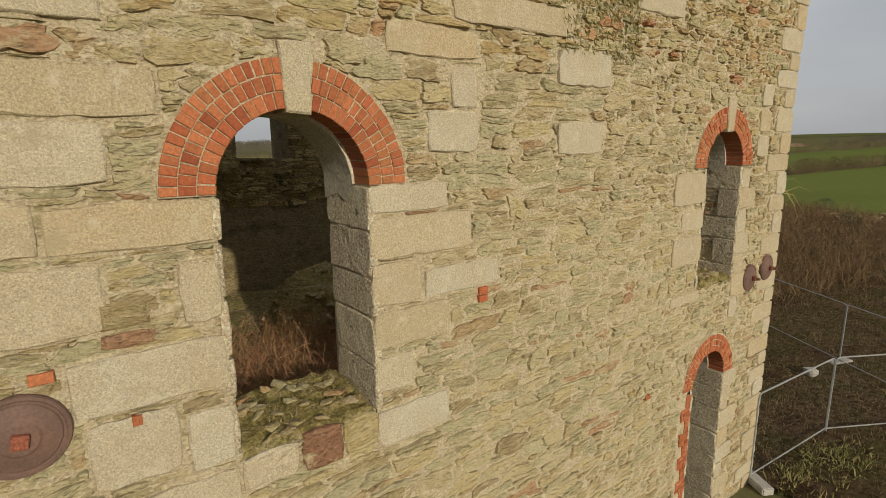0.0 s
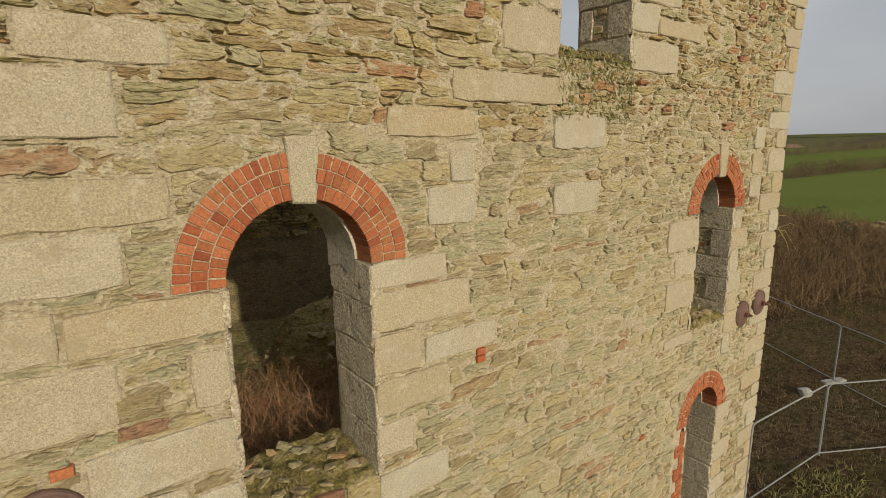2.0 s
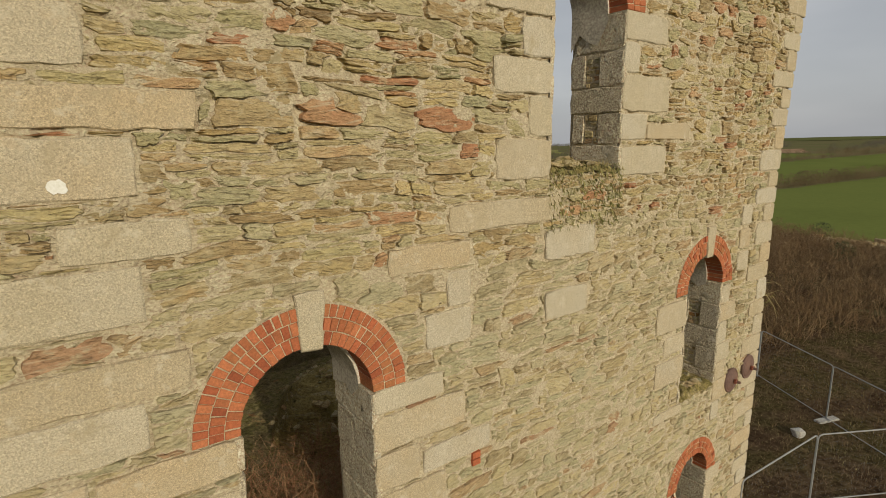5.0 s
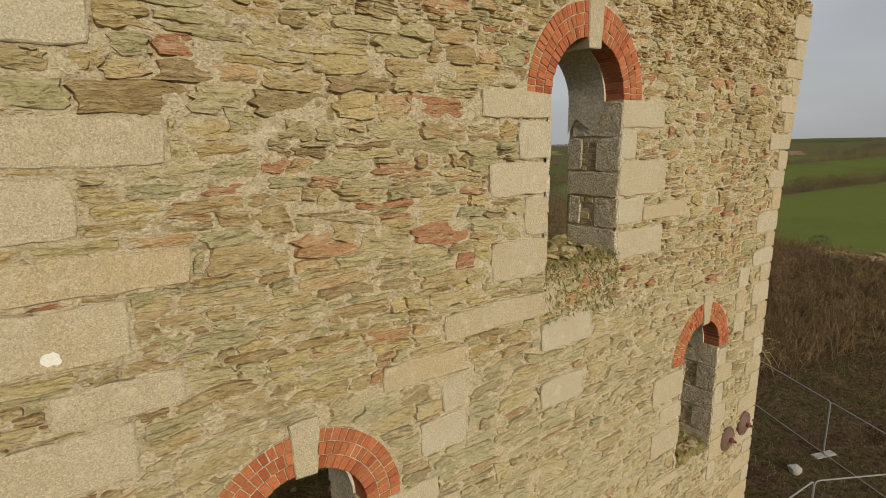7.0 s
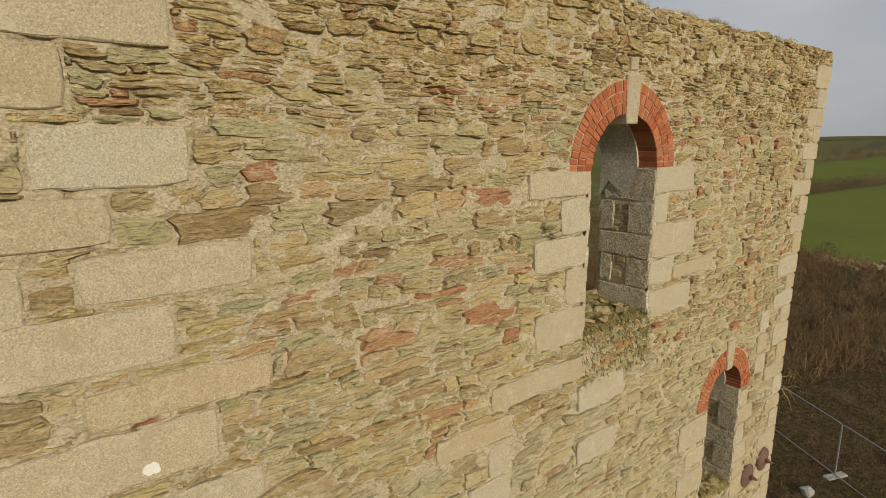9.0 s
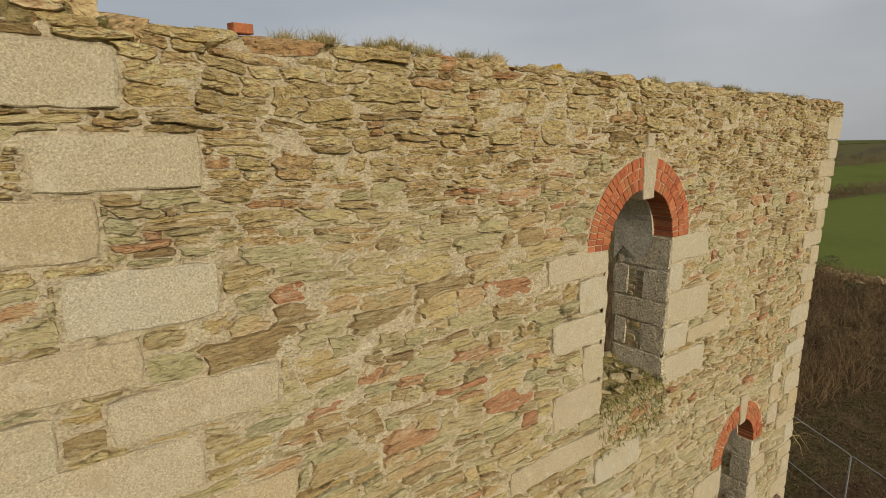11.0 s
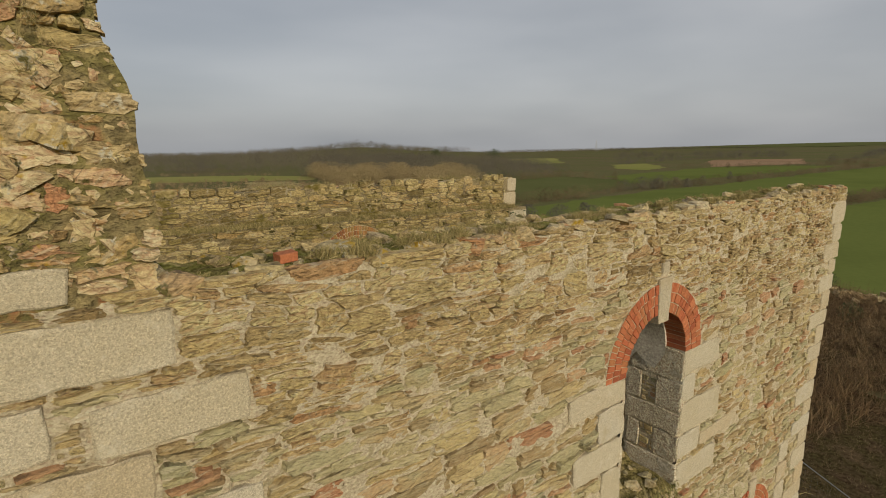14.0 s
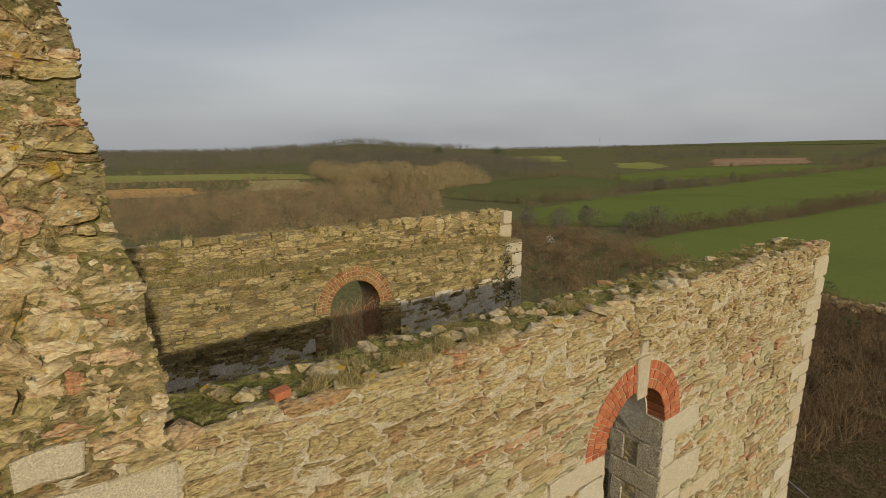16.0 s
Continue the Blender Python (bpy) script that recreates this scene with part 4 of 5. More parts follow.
# stems that trail down from the upper sill
roots = np.column_stack([np.random.RandomState(4).uniform(3.15, 4.65, 700), np.full(700, -0.012), 9.1 - 0.8 * np.random.RandomState(5).rand(700) ** 1.3])
tagged(strands("hanging_weeds", m_weed, roots, 10, (0.03, 0.09), (0.005, 0.012), 0.45, 0.5, up=(0, -0.35, -0.9)), "dry weeds hanging under the window sill", "weeds", kind="stuff")
roots = np.column_stack([np.random.RandomState(6).uniform(9.70, 9.8, 40), np.random.RandomState(7).uniform(-0.05, 0.3, 40), np.random.RandomState(8).uniform(5.9, 6.9, 40)])
tagged(strands("dead_creeper", m_tuft, roots, 11, (0.25, 0.7), (0.004, 0.008), 0.5, 0.9, up=(0.7, -0.2, -0.2)), "dead creeper hanging from the corner stones", "creeper", kind="stuff")

# ---------------------------------------------------------------- the higher broken end of the wall
def tower_edge(z):
    return -1.665 - 0.19 * min(0.9, max(0.0, z - 13.8)) - 0.085 * max(0.0, z - 14.7) + 0.03 * math.sin(z * 9.0)


def tower_y(z):
    return 0.02 + 0.05 * max(0.0, z - 13.4) ** 1.3


def tower():
    zs = np.arange(12.9, 18.6, 0.1)
    V, F = [], []
    for z in zs:
        y, e = tower_y(z), tower_edge(z) - 0.03
        V += [(LEFT, y, z), (e, y, z), (e + 0.02, 1.3, z), (LEFT, 1.3, z)]
    for i in range(len(zs) - 1):
        for e in range(4):
            F.append((i * 4 + e, i * 4 + (e + 1) % 4, i * 4 + 4 + (e + 1) % 4, i * 4 + 4 + e))
    F.append(tuple(range(len(V) - 4, len(V))))
    ob = mesh_ob("broken_gable", V, F, m_earth, wall, "higher broken end of the wall with its rubble core bare")

    def taken(X, Z):
        e = -1.665 - 0.19 * np.clip(Z - 13.8, 0, 0.9) - 0.085 * np.maximum(0, Z - 14.7) + 0.03 * np.sin(Z * 9.0)
        m = X > e
        for x0, x1, z0, z1 in BLOCKS:
            m |= (X > x0 - 0.012) & (X < x1 + 0.012) & (Z > z0 - 0.012) & (Z < z1 + 0.012)
        return m
    g = np.random.RandomState(17)
    st = rubble(-4.2, -1.3, 13.05, 17.4, taken, 19, (0.04, 0.12), (0.07, 0.26), False)
    st = [q for q in st if g.rand() < 0.72]
    lay(st, ob, g, near=lambda x, z: x > -3.0 and z < 15.4, plane=lambda x, z: (x, tower_y(z), z), proud=(0.0, 0.04), mats=(m_gable_part, m_gable))
    q = random.Random(18)
    kinds = rocks("rubble_block", m_gable_part, 30, 18, (0.04, 0.12), 0.55)
    for _ in range(290):
        z = q.uniform(13.15, 16.6)
        x = q.uniform(-3.4, tower_edge(z) - 0.19)
        put_rock("rubble_block", q.choice(kinds), ob, x, tower_y(z) + 0.015, z, q.uniform(-35, 35), q.uniform(-75, 75), q.uniform(-30, 30), q.choice((0.5, 0.7, 0.9, 1.15)) * (1.3 if z < 14.3 and x < -1.95 else 1.0))
    # small broken stuff between the larger stones
    V, F = [], []
    for _ in range(1500):
        z = q.uniform(13.1, 16.8)
        x = q.uniform(-3.6, tower_edge(z) - 0.06)
        m = pose(x, tower_y(z) + 0.01, z, q.uniform(-35, 35), q.uniform(-60, 60), q.uniform(-30, 30)) @ Matrix.Scale(q.uniform(0.22, 0.55), 4)
        me = q.choice(kinds)
        o = len(V)
        V += [tuple(m @ v.co) for v in me.vertices]
        F += [tuple(i + o for i in p.vertices) for p in me.polygons]
    tagged(mesh_ob("rubble_fill", V, F, m_gable, ob), kind="stuff")
    z = 13.1
    while z < 16.1:
        put_rock("rubble_block", q.choice(kinds), ob, tower_edge(z) - 0.10, tower_y(z) + q.uniform(0.08, 0.2), z, q.uniform(-8, 8), q.uniform(-14, 14), q.uniform(-30, 30), q.uniform(0.5, 0.95))
        z += q.uniform(0.045, 0.08)
    return ob


tower()
q = random.Random(72)
places = []
for _ in range(150):
    z = q.uniform(14.2, 16.0)
    x = q.uniform(-3.0, tower_edge(z) - 0.28)
    places.append((x, tower_y(z) - 0.03, z, q.uniform(0.4, 1.1) if 15.0 < z < 15.8 else 0.25))
g = tufts(places, 15, 60, 0.09)
tagged(strands("gable_grass", m_tuft, g, 16, (0.05, 0.15), (0.0012, 0.0026), 0.6, 0.7, up=(0, -0.6, 0.4)), "dry grass growing on the broken gable", "grass", kind="stuff")

# ---------------------------------------------------------------- the wall across the house
NY, NX = 7.9, 9.58
N_ARCH = (3.75, 0.70, 1.06, 10.95, 8.4)


def north_wall():
    hole = [arch_loop(N_ARCH[0], N_ARCH[1], N_ARCH[3], N_ARCH[4]), [(1.80, 7.02), (2.95, 6.98), (2.95, 8.5), (2.4, 9.0), (1.85, 8.6)]]
    bm = slab([(LEFT, -0.5), (NX, -0.5), (NX, 12.05), (LEFT, 12.25)], hole, NY, NY + 0.42)
    ob = part("wall_north", bm, m_old_mortar, None)
    tagged(ob, "opposite rubble wall of the ruin, with a grassy ledge", "wall", kind="structure")
    bm = slab([(LEFT, -0.5), (NX - 0.06, -0.5), (NX - 0.06, 12.9), (LEFT, 12.92)], hole, NY + 0.42, NY + 1.0)
    part("upper_wall", bm, m_old_mortar, ob)

    def taken_n(X, Z):
        c, r, R, sp, si = N_ARCH
        m = (np.abs(X - c) < r) & (Z > si) & (Z < sp)
        m |= (np.hypot(X - c, Z - sp) < R + 0.01) & (Z > sp - 0.01)
        m |= (X > 1.78) & (X < 2.97) & (Z > 6.98) & (Z < 8.7)
        m |= X > NX - 0.02
        m |= (X > NX - 0.75) & (Z > 9.0)
        m |= Z > 12.17 - 0.013 * X
        return m
    g = np.random.RandomState(23)
    st = rubble(-1.8, 9.6, 6.0, 12.2, taken_n, 29, (0.06, 0.14), (0.10, 0.38), False)
    lay(st, ob, g, plane=lambda x, z: (x, NY, z), proud=(0.0, 0.055), mats=(m_mossy, m_mossy))
    st = rubble(-1.8, 9.6, 12.05, 12.92, lambda X, Z: (X > NX - 0.55) | (Z > 12.93), 30, (0.06, 0.14), (0.10, 0.38), False)
    lay(st, ob, g, plane=lambda x, z: (x, NY + 0.42, z), proud=(0.0, 0.055), mats=(m_mossy, m_mossy))
    arch(N_ARCH[0], N_ARCH[1], N_ARCH[2], N_ARCH[3], None, ob, NY, m_brick_old)
    q = random.Random(33)
    z, k = 9.0, 0
    while z < 11.7:
        h = q.uniform(0.28, 0.4)
        w = 0.68 if k % 2 else 0.4
        block_prism("granite_block", [(NX - w, z), (NX + 0.015, z), (NX + 0.015, z + h), (NX - w, z + h)], NY - 0.02, NY + 0.41, m_granite, ob)
        z, k = z + h + 0.02, k + 1
    for z, w in ((12.10, 0.5), (12.52, 0.34)):
        block_prism("granite_block", [(NX - 0.06 - w, z), (NX - 0.04, z), (NX - 0.04, z + 0.38), (NX - 0.06 - w, z + 0.38)], NY + 0.40, NY + 1.0, m_granite, ob)
    caps = rocks("coping_stone", m_weathered_part, 14, 35, (0.09, 0.2), 0.22)
    x = -1.6
    while x < 9.3:
        for y in (NY + 0.55, NY + 0.85):
            put_rock("coping_stone", q.choice(caps), ob, x + q.uniform(-.1, .1), y, 12.90 + q.uniform(-.03, .03), q.uniform(-8, 8), q.uniform(-8, 8), q.uniform(0, 360))
        if q.random() < 0.6:
            put_rock("coping_stone", q.choice(caps), ob, x, NY + 0.15, 12.17 - 0.013 * x + q.uniform(-.02, .03), q.uniform(-8, 8), q.uniform(-8, 8), q.uniform(0, 360), 0.8)
        x += q.uniform(0.25, 0.42)
    return ob


north = north_wall()


def plaster(x0, x1, z0, z1, seed):
    """A thin coat of old render left on the stones, with a torn outline."""
    nx, nz = int((x1 - x0) / 0.08), int((z1 - z0) / 0.08)
    V, F = [], []
    for i in range(nx + 1):
        for k in range(nz + 1):
            x, z = x0 + (x1 - x0) * i / nx, z0 + (z1 - z0) * k / nz
            V.append((x, NY - 0.035 + 0.05 * blob(seed, x * 2.5, z * 2.5) + 0.02 * blob(seed + 1, x * 9, z * 9), z))
    for i in range(nx):
        for k in range(nz):
            x, z = x0 + (x1 - x0) * i / nx, z0 + (z1 - z0) * k / nz
            edge = min(x - x0, x1 - x, z - z0, z1 - z)
            if edge + 0.35 * blob(seed + 2, x * 1.6, z * 1.6) + 0.12 * blob(seed + 3, x * 6, z * 6) > 0.12:
                p = i * (nz + 1) + k
                F.append((p, p + nz + 1, p + nz + 2, p + 1))
    mesh_ob("render_coat", V, F, m_render, north, "grey remains of lime render")


plaster(4.9, 8.9, 8.6, 11.0, 81)
plaster(-1.5, 2.6, 8.9, 10.4, 82)
q = random.Random(73)
places = []
for _ in range(190):
    x = q.uniform(-1.6, 9.2)
    places.append((x, NY + q.uniform(0.03, 0.40), 12.18 - 0.013 * x, q.uniform(0.5, 1.2)))
for _ in range(40):
    places.append((q.uniform(-1.6, 9.2), NY + q.uniform(0.5, 0.9), 12.95, q.uniform(0.3, 0.8)))
tagged(strands("ledge_grass", m_tuft, tufts(places, 25, 60, 0.12), 26, (0.06, 0.2), (0.003, 0.006), 0.5, 0.5), "grass on the ledge of the opposite wall", "grass", kind="stuff")
g = np.random.RandomState(41)
roots = np.column_stack([g.uniform(3.1, 4.35, 1500), g.uniform(NY - 0.2, NY + 0.4, 1500), g.uniform(8.3, 10.7, 1500)])
tagged(strands("window_brambles", m_bramble_lit, roots, 42, (0.3, 0.9), (0.003, 0.007), 0.4, 0.3), "red-brown dead brambles filling the far arched window", "brambles", kind="stuff")
g = np.random.RandomState(43)
roots = np.column_stack([g.normal(8.95, 0.22, 200), NY - 0.03 + g.uniform(-0.05, 0.0, 200), g.uniform(10.2, 12.0, 200)])
tagged(strands("ivy", m_ivy, roots, 44, (0.05, 0.12), (0.015, 0.03), 0.9, 0.6, up=(0, -0.4, -0.3)), "ivy on the quoins of the opposite wall", "ivy", kind="stuff")

for name, x0, x1, top in (("wall_west", LEFT - 0.9, LEFT, 14.0), ("wall_east", 8.75, 9.5, 6.6)):
    bm = bmesh.new()
    bmesh.ops.create_cube(bm, size=1, matrix=Matrix.Translation(((x0 + x1) / 2, (THICK + NY) / 2, top / 2 - 0.25)) @ Matrix.Diagonal((x1 - x0, NY - THICK - 0.01, top + 0.5, 1)))
    tagged(part(name, bm, m_core, None), "rubble end wall of the ruined engine house", "wall", kind="structure")

# ---------------------------------------------------------------- debris inside the house
def inside():
    nx, ny = 60, 34
    V, F = [], []
    for i in range(nx + 1):
        for k in range(ny + 1):
            x, y = -5.95 + 14.6 * i / nx, THICK + 0.02 + (NY - THICK - 0.04) * k / ny
            z = 4.0 * min(1.0, max(0.0, (5.6 - x) / 1.6)) + 0.12 * blob(5, x * 1.2, y * 1.2) + 0.05 * blob(6, x * 4, y * 4) - 0.02
            V.append((x, y, z))
    for i in range(nx):
        for k in range(ny):
            p = i * (ny + 1) + k
            F.append((p, p + ny + 1, p + ny + 2, p + 1))
    ob = mesh_ob("floor_debris", V, F, m_earth, None)
    tagged(ob, "earth and fallen rubble that fill the house", "floor", kind="structure")
    # a rounded heap of stones under moss
    n, m = 30, 12
    V, F = [], []
    for i in range(m + 1):
        t = math.pi / 2 * i / m
        for k in range(n):
            a = 2 * math.pi * k / n
            r = 1.25 * math.cos(t)
            x, y, z = 2.45 + r * math.cos(a) * 1.1, 4.7 + r * math.sin(a), 3.8 + 1.3 * math.sin(t)
            d = 0.10 * blob(9, x * 2, y * 2 + z) + 0.04 * blob(10, x * 7, y * 7 + z * 5)
            V.append((x + d * math.cos(a), y + d * math.sin(a), z + d))
    for i in range(m):
        for k in range(n):
            F.append((i * n + k, i * n + (k + 1) % n, i * n + n + (k + 1) % n, i * n + n + k))
    heap = tagged(mesh_ob("mossy_mound", V, F, m_mossy, None), "rounded heap of mossy rubble on the debris floor", "rubble heap")
    q = random.Random(90)
    kinds = rocks("heap_stone", m_stone_part, 14, 90, (0.03, 0.10), 0.6)
    for _ in range(120):
        t, a = q.uniform(0.05, 1.45), q.uniform(0, 2 * math.pi)
        r = 1.25 * math.cos(t)
        put_rock("heap_stone", q.choice(kinds), heap, 2.45 + r * math.cos(a) * 1.1, 4.7 + r * math.sin(a), 3.8 + 1.3 * math.sin(t), q.uniform(-40, 40), q.uniform(-40, 40), q.uniform(0, 360))
    g = np.random.RandomState(91)
    roots = np.column_stack([g.uniform(-1.4, 2.4, 8000), g.uniform(1.0, 3.4, 8000), 3.9 + 0.85 * g.rand(8000) ** 1.3])
    tagged(strands("brambles", m_bramble, roots, 92, (0.2, 0.7), (0.0014, 0.0034), 0.7, 0.6), "tangle of red-brown dead brambles inside the house", "brambles", kind="stuff")


inside()


# ---------------------------------------------------------------- iron anchor plates
def lathe(profile, n, cx, cz, base_y=0.0):
    """Turns (radius, how far it stands out) round an axis that points out of the wall."""
    bm = bmesh.new()
    rings = []
    for r, d in profile:
        rings.append([bm.verts.new((cx + r * math.cos(2 * math.pi * i / n), base_y - d, cz + r * math.sin(2 * math.pi * i / n))) for i in range(n)])
    for p, q in zip(rings, rings[1:]):
        for i in range(n):
            bm.faces.new((p[i], p[(i + 1) % n], q[(i + 1) % n], q[i]))
    bm.faces.new(rings[-1])
    bmesh.ops.recalc_face_normals(bm, faces=list(bm.faces))
    return bm


def anchor_plate(x, z, r, bolt, label):
    ob = tagged(new("anchor_plate"), label, "anchor plate", "iron anchor plates")
    ob.location = (x, 0, z)
    part("disc", lathe([(r, -0.02), (r, 0.03), (r * 0.97, 0.045), (r * 0.90, 0.048), (r * 0.87, 0.040), (r * 0.82, 0.040), (r * 0.79, 0.050), (r * 0.42, 0.075), (r * 0.36, 0.085), (r * 0.30, 0.085)], 40, 0, 0), m_iron, ob)
    bm = bmesh.new()
    s = r * 0.17
    bmesh.ops.create_cube(bm, size=1, matrix=pose(0, -0.10 - (0.02 if bolt else 0), 0, 0, 12, 0) @ Matrix.Diagonal((2 * s, 0.05, 2 * s, 1)))
    bmesh.ops.bevel(bm, geom=list(bm.edges), offset=0.006, segments=1, affect="EDGES")
    part("nut", bm, m_nut, ob, "square red-rusted nut")
    if bolt:
        part("bolt", lathe([(0.028, 0.08), (0.028, 0.20), (0.022, 0.21)], 12, 0, 0), m_iron, ob)
    return ob


anchor_plate(-1.985, 5.46, 0.285, False, "large rusty round iron anchor plate on the stone wall")
anchor_plate(8.56, 4.79, 0.25, True, "rusty round iron anchor plate with a protruding bolt")
anchor_plate(9.25, 4.88, 0.25, True, "rusty round iron anchor plate with a protruding bolt")

# a loose brick on the wall, a splash of lime
loose = box_brick(-0.075, 0.065, -0.033, 0.033, -0.05, 0.05, None)
loose.name = "loose_brick"
loose.matrix_world = pose(-0.87, 0.12, top_z(-0.87) + 0.07, 4, -3, 8)
tagged(loose, "single loose red brick lying on the wall top", "brick")
splash = bmesh.new()
q = random.Random(3)
vs = [splash.verts.new((-1.65 + 0.062 * q.uniform(0.7, 1.15) * math.cos(a), -0.027, 9.12 + 0.055 * q.uniform(0.7, 1.15) * math.sin(a))) for a in np.linspace(0, 2 * math.pi, 16, endpoint=False)]
splash.faces.new(vs)
part("lime_splash", splash, m_white, wall, "white splash of lime on a granite block")

# ---------------------------------------------------------------- land
HILL_A, HILL_B = (495.0, 926.0), (2614.0, 676.0)


def ground_z(x, y):
    z = 0.009 * min(400.0, max(0.0, math.hypot(x, y) - 200))
    z -= 0.011 * max(0.0, math.hypot(x, y) - 900)
    z += 10 * math.exp(-((x - HILL_A[0]) ** 2 + (y - HILL_A[1]) ** 2) / 190 ** 2)
    z += 10 * math.exp(-((x - HILL_A[0]) ** 2 + (y - HILL_A[1]) ** 2) / 62 ** 2)
    z += 38 * math.exp(-((x - HILL_B[0]) ** 2 + (y - HILL_B[1]) ** 2) / 1100 ** 2)
    return z


def ground():
    V, F = [(0, 0, -0.05)], []
    rad = [3, 6, 10, 15, 22, 30, 40, 55, 75, 100, 130, 170, 210, 260, 330, 420, 540, 660, 800, 900, 1000, 1100, 1250, 1450, 1700, 2000, 2300, 2600, 2900, 3300, 3900, 4700]
    n = 180
    for r in rad:
        for i in range(n):
            a = 2 * math.pi * i / n
            x, y = r * math.cos(a), r * math.sin(a)
            V.append((x, y, ground_z(x, y) - 0.02 + (0.12 * blob(2, x * 0.2, y * 0.2) if 12 < r < 60 else 0)))
    for i in range(n):
        F.append((0, 1 + i, 1 + (i + 1) % n))
        for k in range(len(rad) - 1):
            a, b = 1 + k * n, 1 + (k + 1) * n
            F.append((a + i, b + i, b + (i + 1) % n, a + (i + 1) % n))
    ob = mesh_ob("ground", V, F, m_ground, None)
    return tagged(ob, "open ground of rough grass and scrub", "ground", kind="structure")


ground()


def land_patch(name, label, loop, mat, lift):
    bm = bmesh.new()
    vs = [bm.verts.new((x, y, 0)) for x, y in loop]
    es = [bm.edges.new((vs[i], vs[(i + 1) % len(vs)])) for i in range(len(vs))]
    bmesh.ops.triangle_fill(bm, edges=es, use_beauty=True)
    bmesh.ops.subdivide_edges(bm, edges=list(bm.edges), cuts=15, use_grid_fill=True)
    for v in bm.verts:
        w = 0.02 * math.hypot(v.co.x, v.co.y)
        px, py = v.co.x, v.co.y
        v.co.x += w * (0.5 * blob(7, px * 0.05, py * 0.05) + 0.6 * blob(17, px * 0.2, py * 0.2))
        v.co.y += w * (0.5 * blob(8, px * 0.05, py * 0.05) + 0.6 * blob(18, px * 0.2, py * 0.2))
        v.co.z = ground_z(v.co.x, v.co.y) + lift
    ob = part(name, bm, mat, None)
    return tagged(ob, label, "field", kind="structure")


land_patch("yard", "trodden brown soil inside the fence", [(9.2, -9), (30, -8), (33, 5), (24, 14), (9.7, 12), (9.7, -2)], m_soil, 0.10)
# a dark sheet gives the ground under the thicket its shade by colour
land_patch("thicket_shade", "dark soil sheet standing in for the shade under the bare scrub", [(9.9, 6), (33, 5.2), (40, -4), (56, -6), (55, 8), (58, 20), (58, 30), (30, 26), (14, 16)], m_soil, 0.03)
land_patch("field_green", "smooth green pasture beyond the scrub", [(52, -10), (51, 4), (57, 9), (59, 12.4), (58.3, 15), (59.8, 30), (62, 37), (67.5, 42.7), (81.3, 42.5), (96.7, 40.4), (115.9, 38.4), (175, 35.0), (300, 0), (200, -60)], m_field, 0.04)
land_patch("field_behind_hedge", "green pasture behind a hedge", [(86, 82), (102, 84), (143, 90), (192, 88), (258, 89), (362, 84), (480, 70), (260, 42), (201, 44), (131, 44), (105, 47), (87, 51), (78, 56), (69, 66)], m_field, 0.05)
land_patch("field_dull", "dull green winter pasture", [(156, 161), (189, 159), (190, 129), (165, 107), (115, 96), (96, 93), (89, 114), (106, 142)], m_field_dull, 0.06)
land_patch("field_far", "green pasture on the far slope", [(203, 144), (305, 152), (353, 126), (362, 104), (278, 103), (212, 107), (173, 112)], m_field, 0.07)
land_patch("field_bright", "bright green far field", [(306, 217), (337, 208), (290, 168), (263, 162), (261, 182)], m_field_lime, 0.08)
land_patch("field_ploughed", "pinkish ploughed far field", [(417, 206), (478, 161), (380, 127), (313, 152)], m_plough, 0.1)
land_patch("field_strip", "pale green strip of far field", [(10, 310), (28, 298), (82, 276), (106, 245), (96, 222), (39, 243), (10, 250)], m_field_lime, 0.08)
land_patch("field_bracken", "orange patch of dry bracken", [(5, 214), (19, 213), (38, 204), (39, 180), (31, 170), (5, 178)], m_orange, 0.06)
land_patch("field_stubble", "pale stubble field among scrub", [(65, 222), (84, 220), (80, 195), (68, 173), (53, 179)], m_pale, 0.06)
land_patch("field_hilltop", "green field below the skyline", [(361, 372), (402, 347), (306, 258), (275, 280)], m_field_lime, 0.12)
land_patch("field_hill", "green fields on the far hill", [(1500, 900), (2300, 700), (2700, 500), (2300, 380), (1500, 450)], m_field_dull, 1.0)


def inside_loop(x, y, loop):
    hit = False
    for i in range(len(loop)):
        (ax, ay), (bx, by) = loop[i], loop[i - 1]
        if (ay > y) != (by > y) and x < (bx - ax) * (y - ay) / (by - ay) + ax:
            hit = not hit
    return hit


def scatter(loop, n, seed):
    q = random.Random(seed)
    xs, ys = [p[0] for p in loop], [p[1] for p in loop]
    out = []
    while len(out) < n:
        x, y = q.uniform(min(xs), max(xs)), q.uniform(min(ys), max(ys))
        if inside_loop(x, y, loop):
            out.append((x, y))
    return out


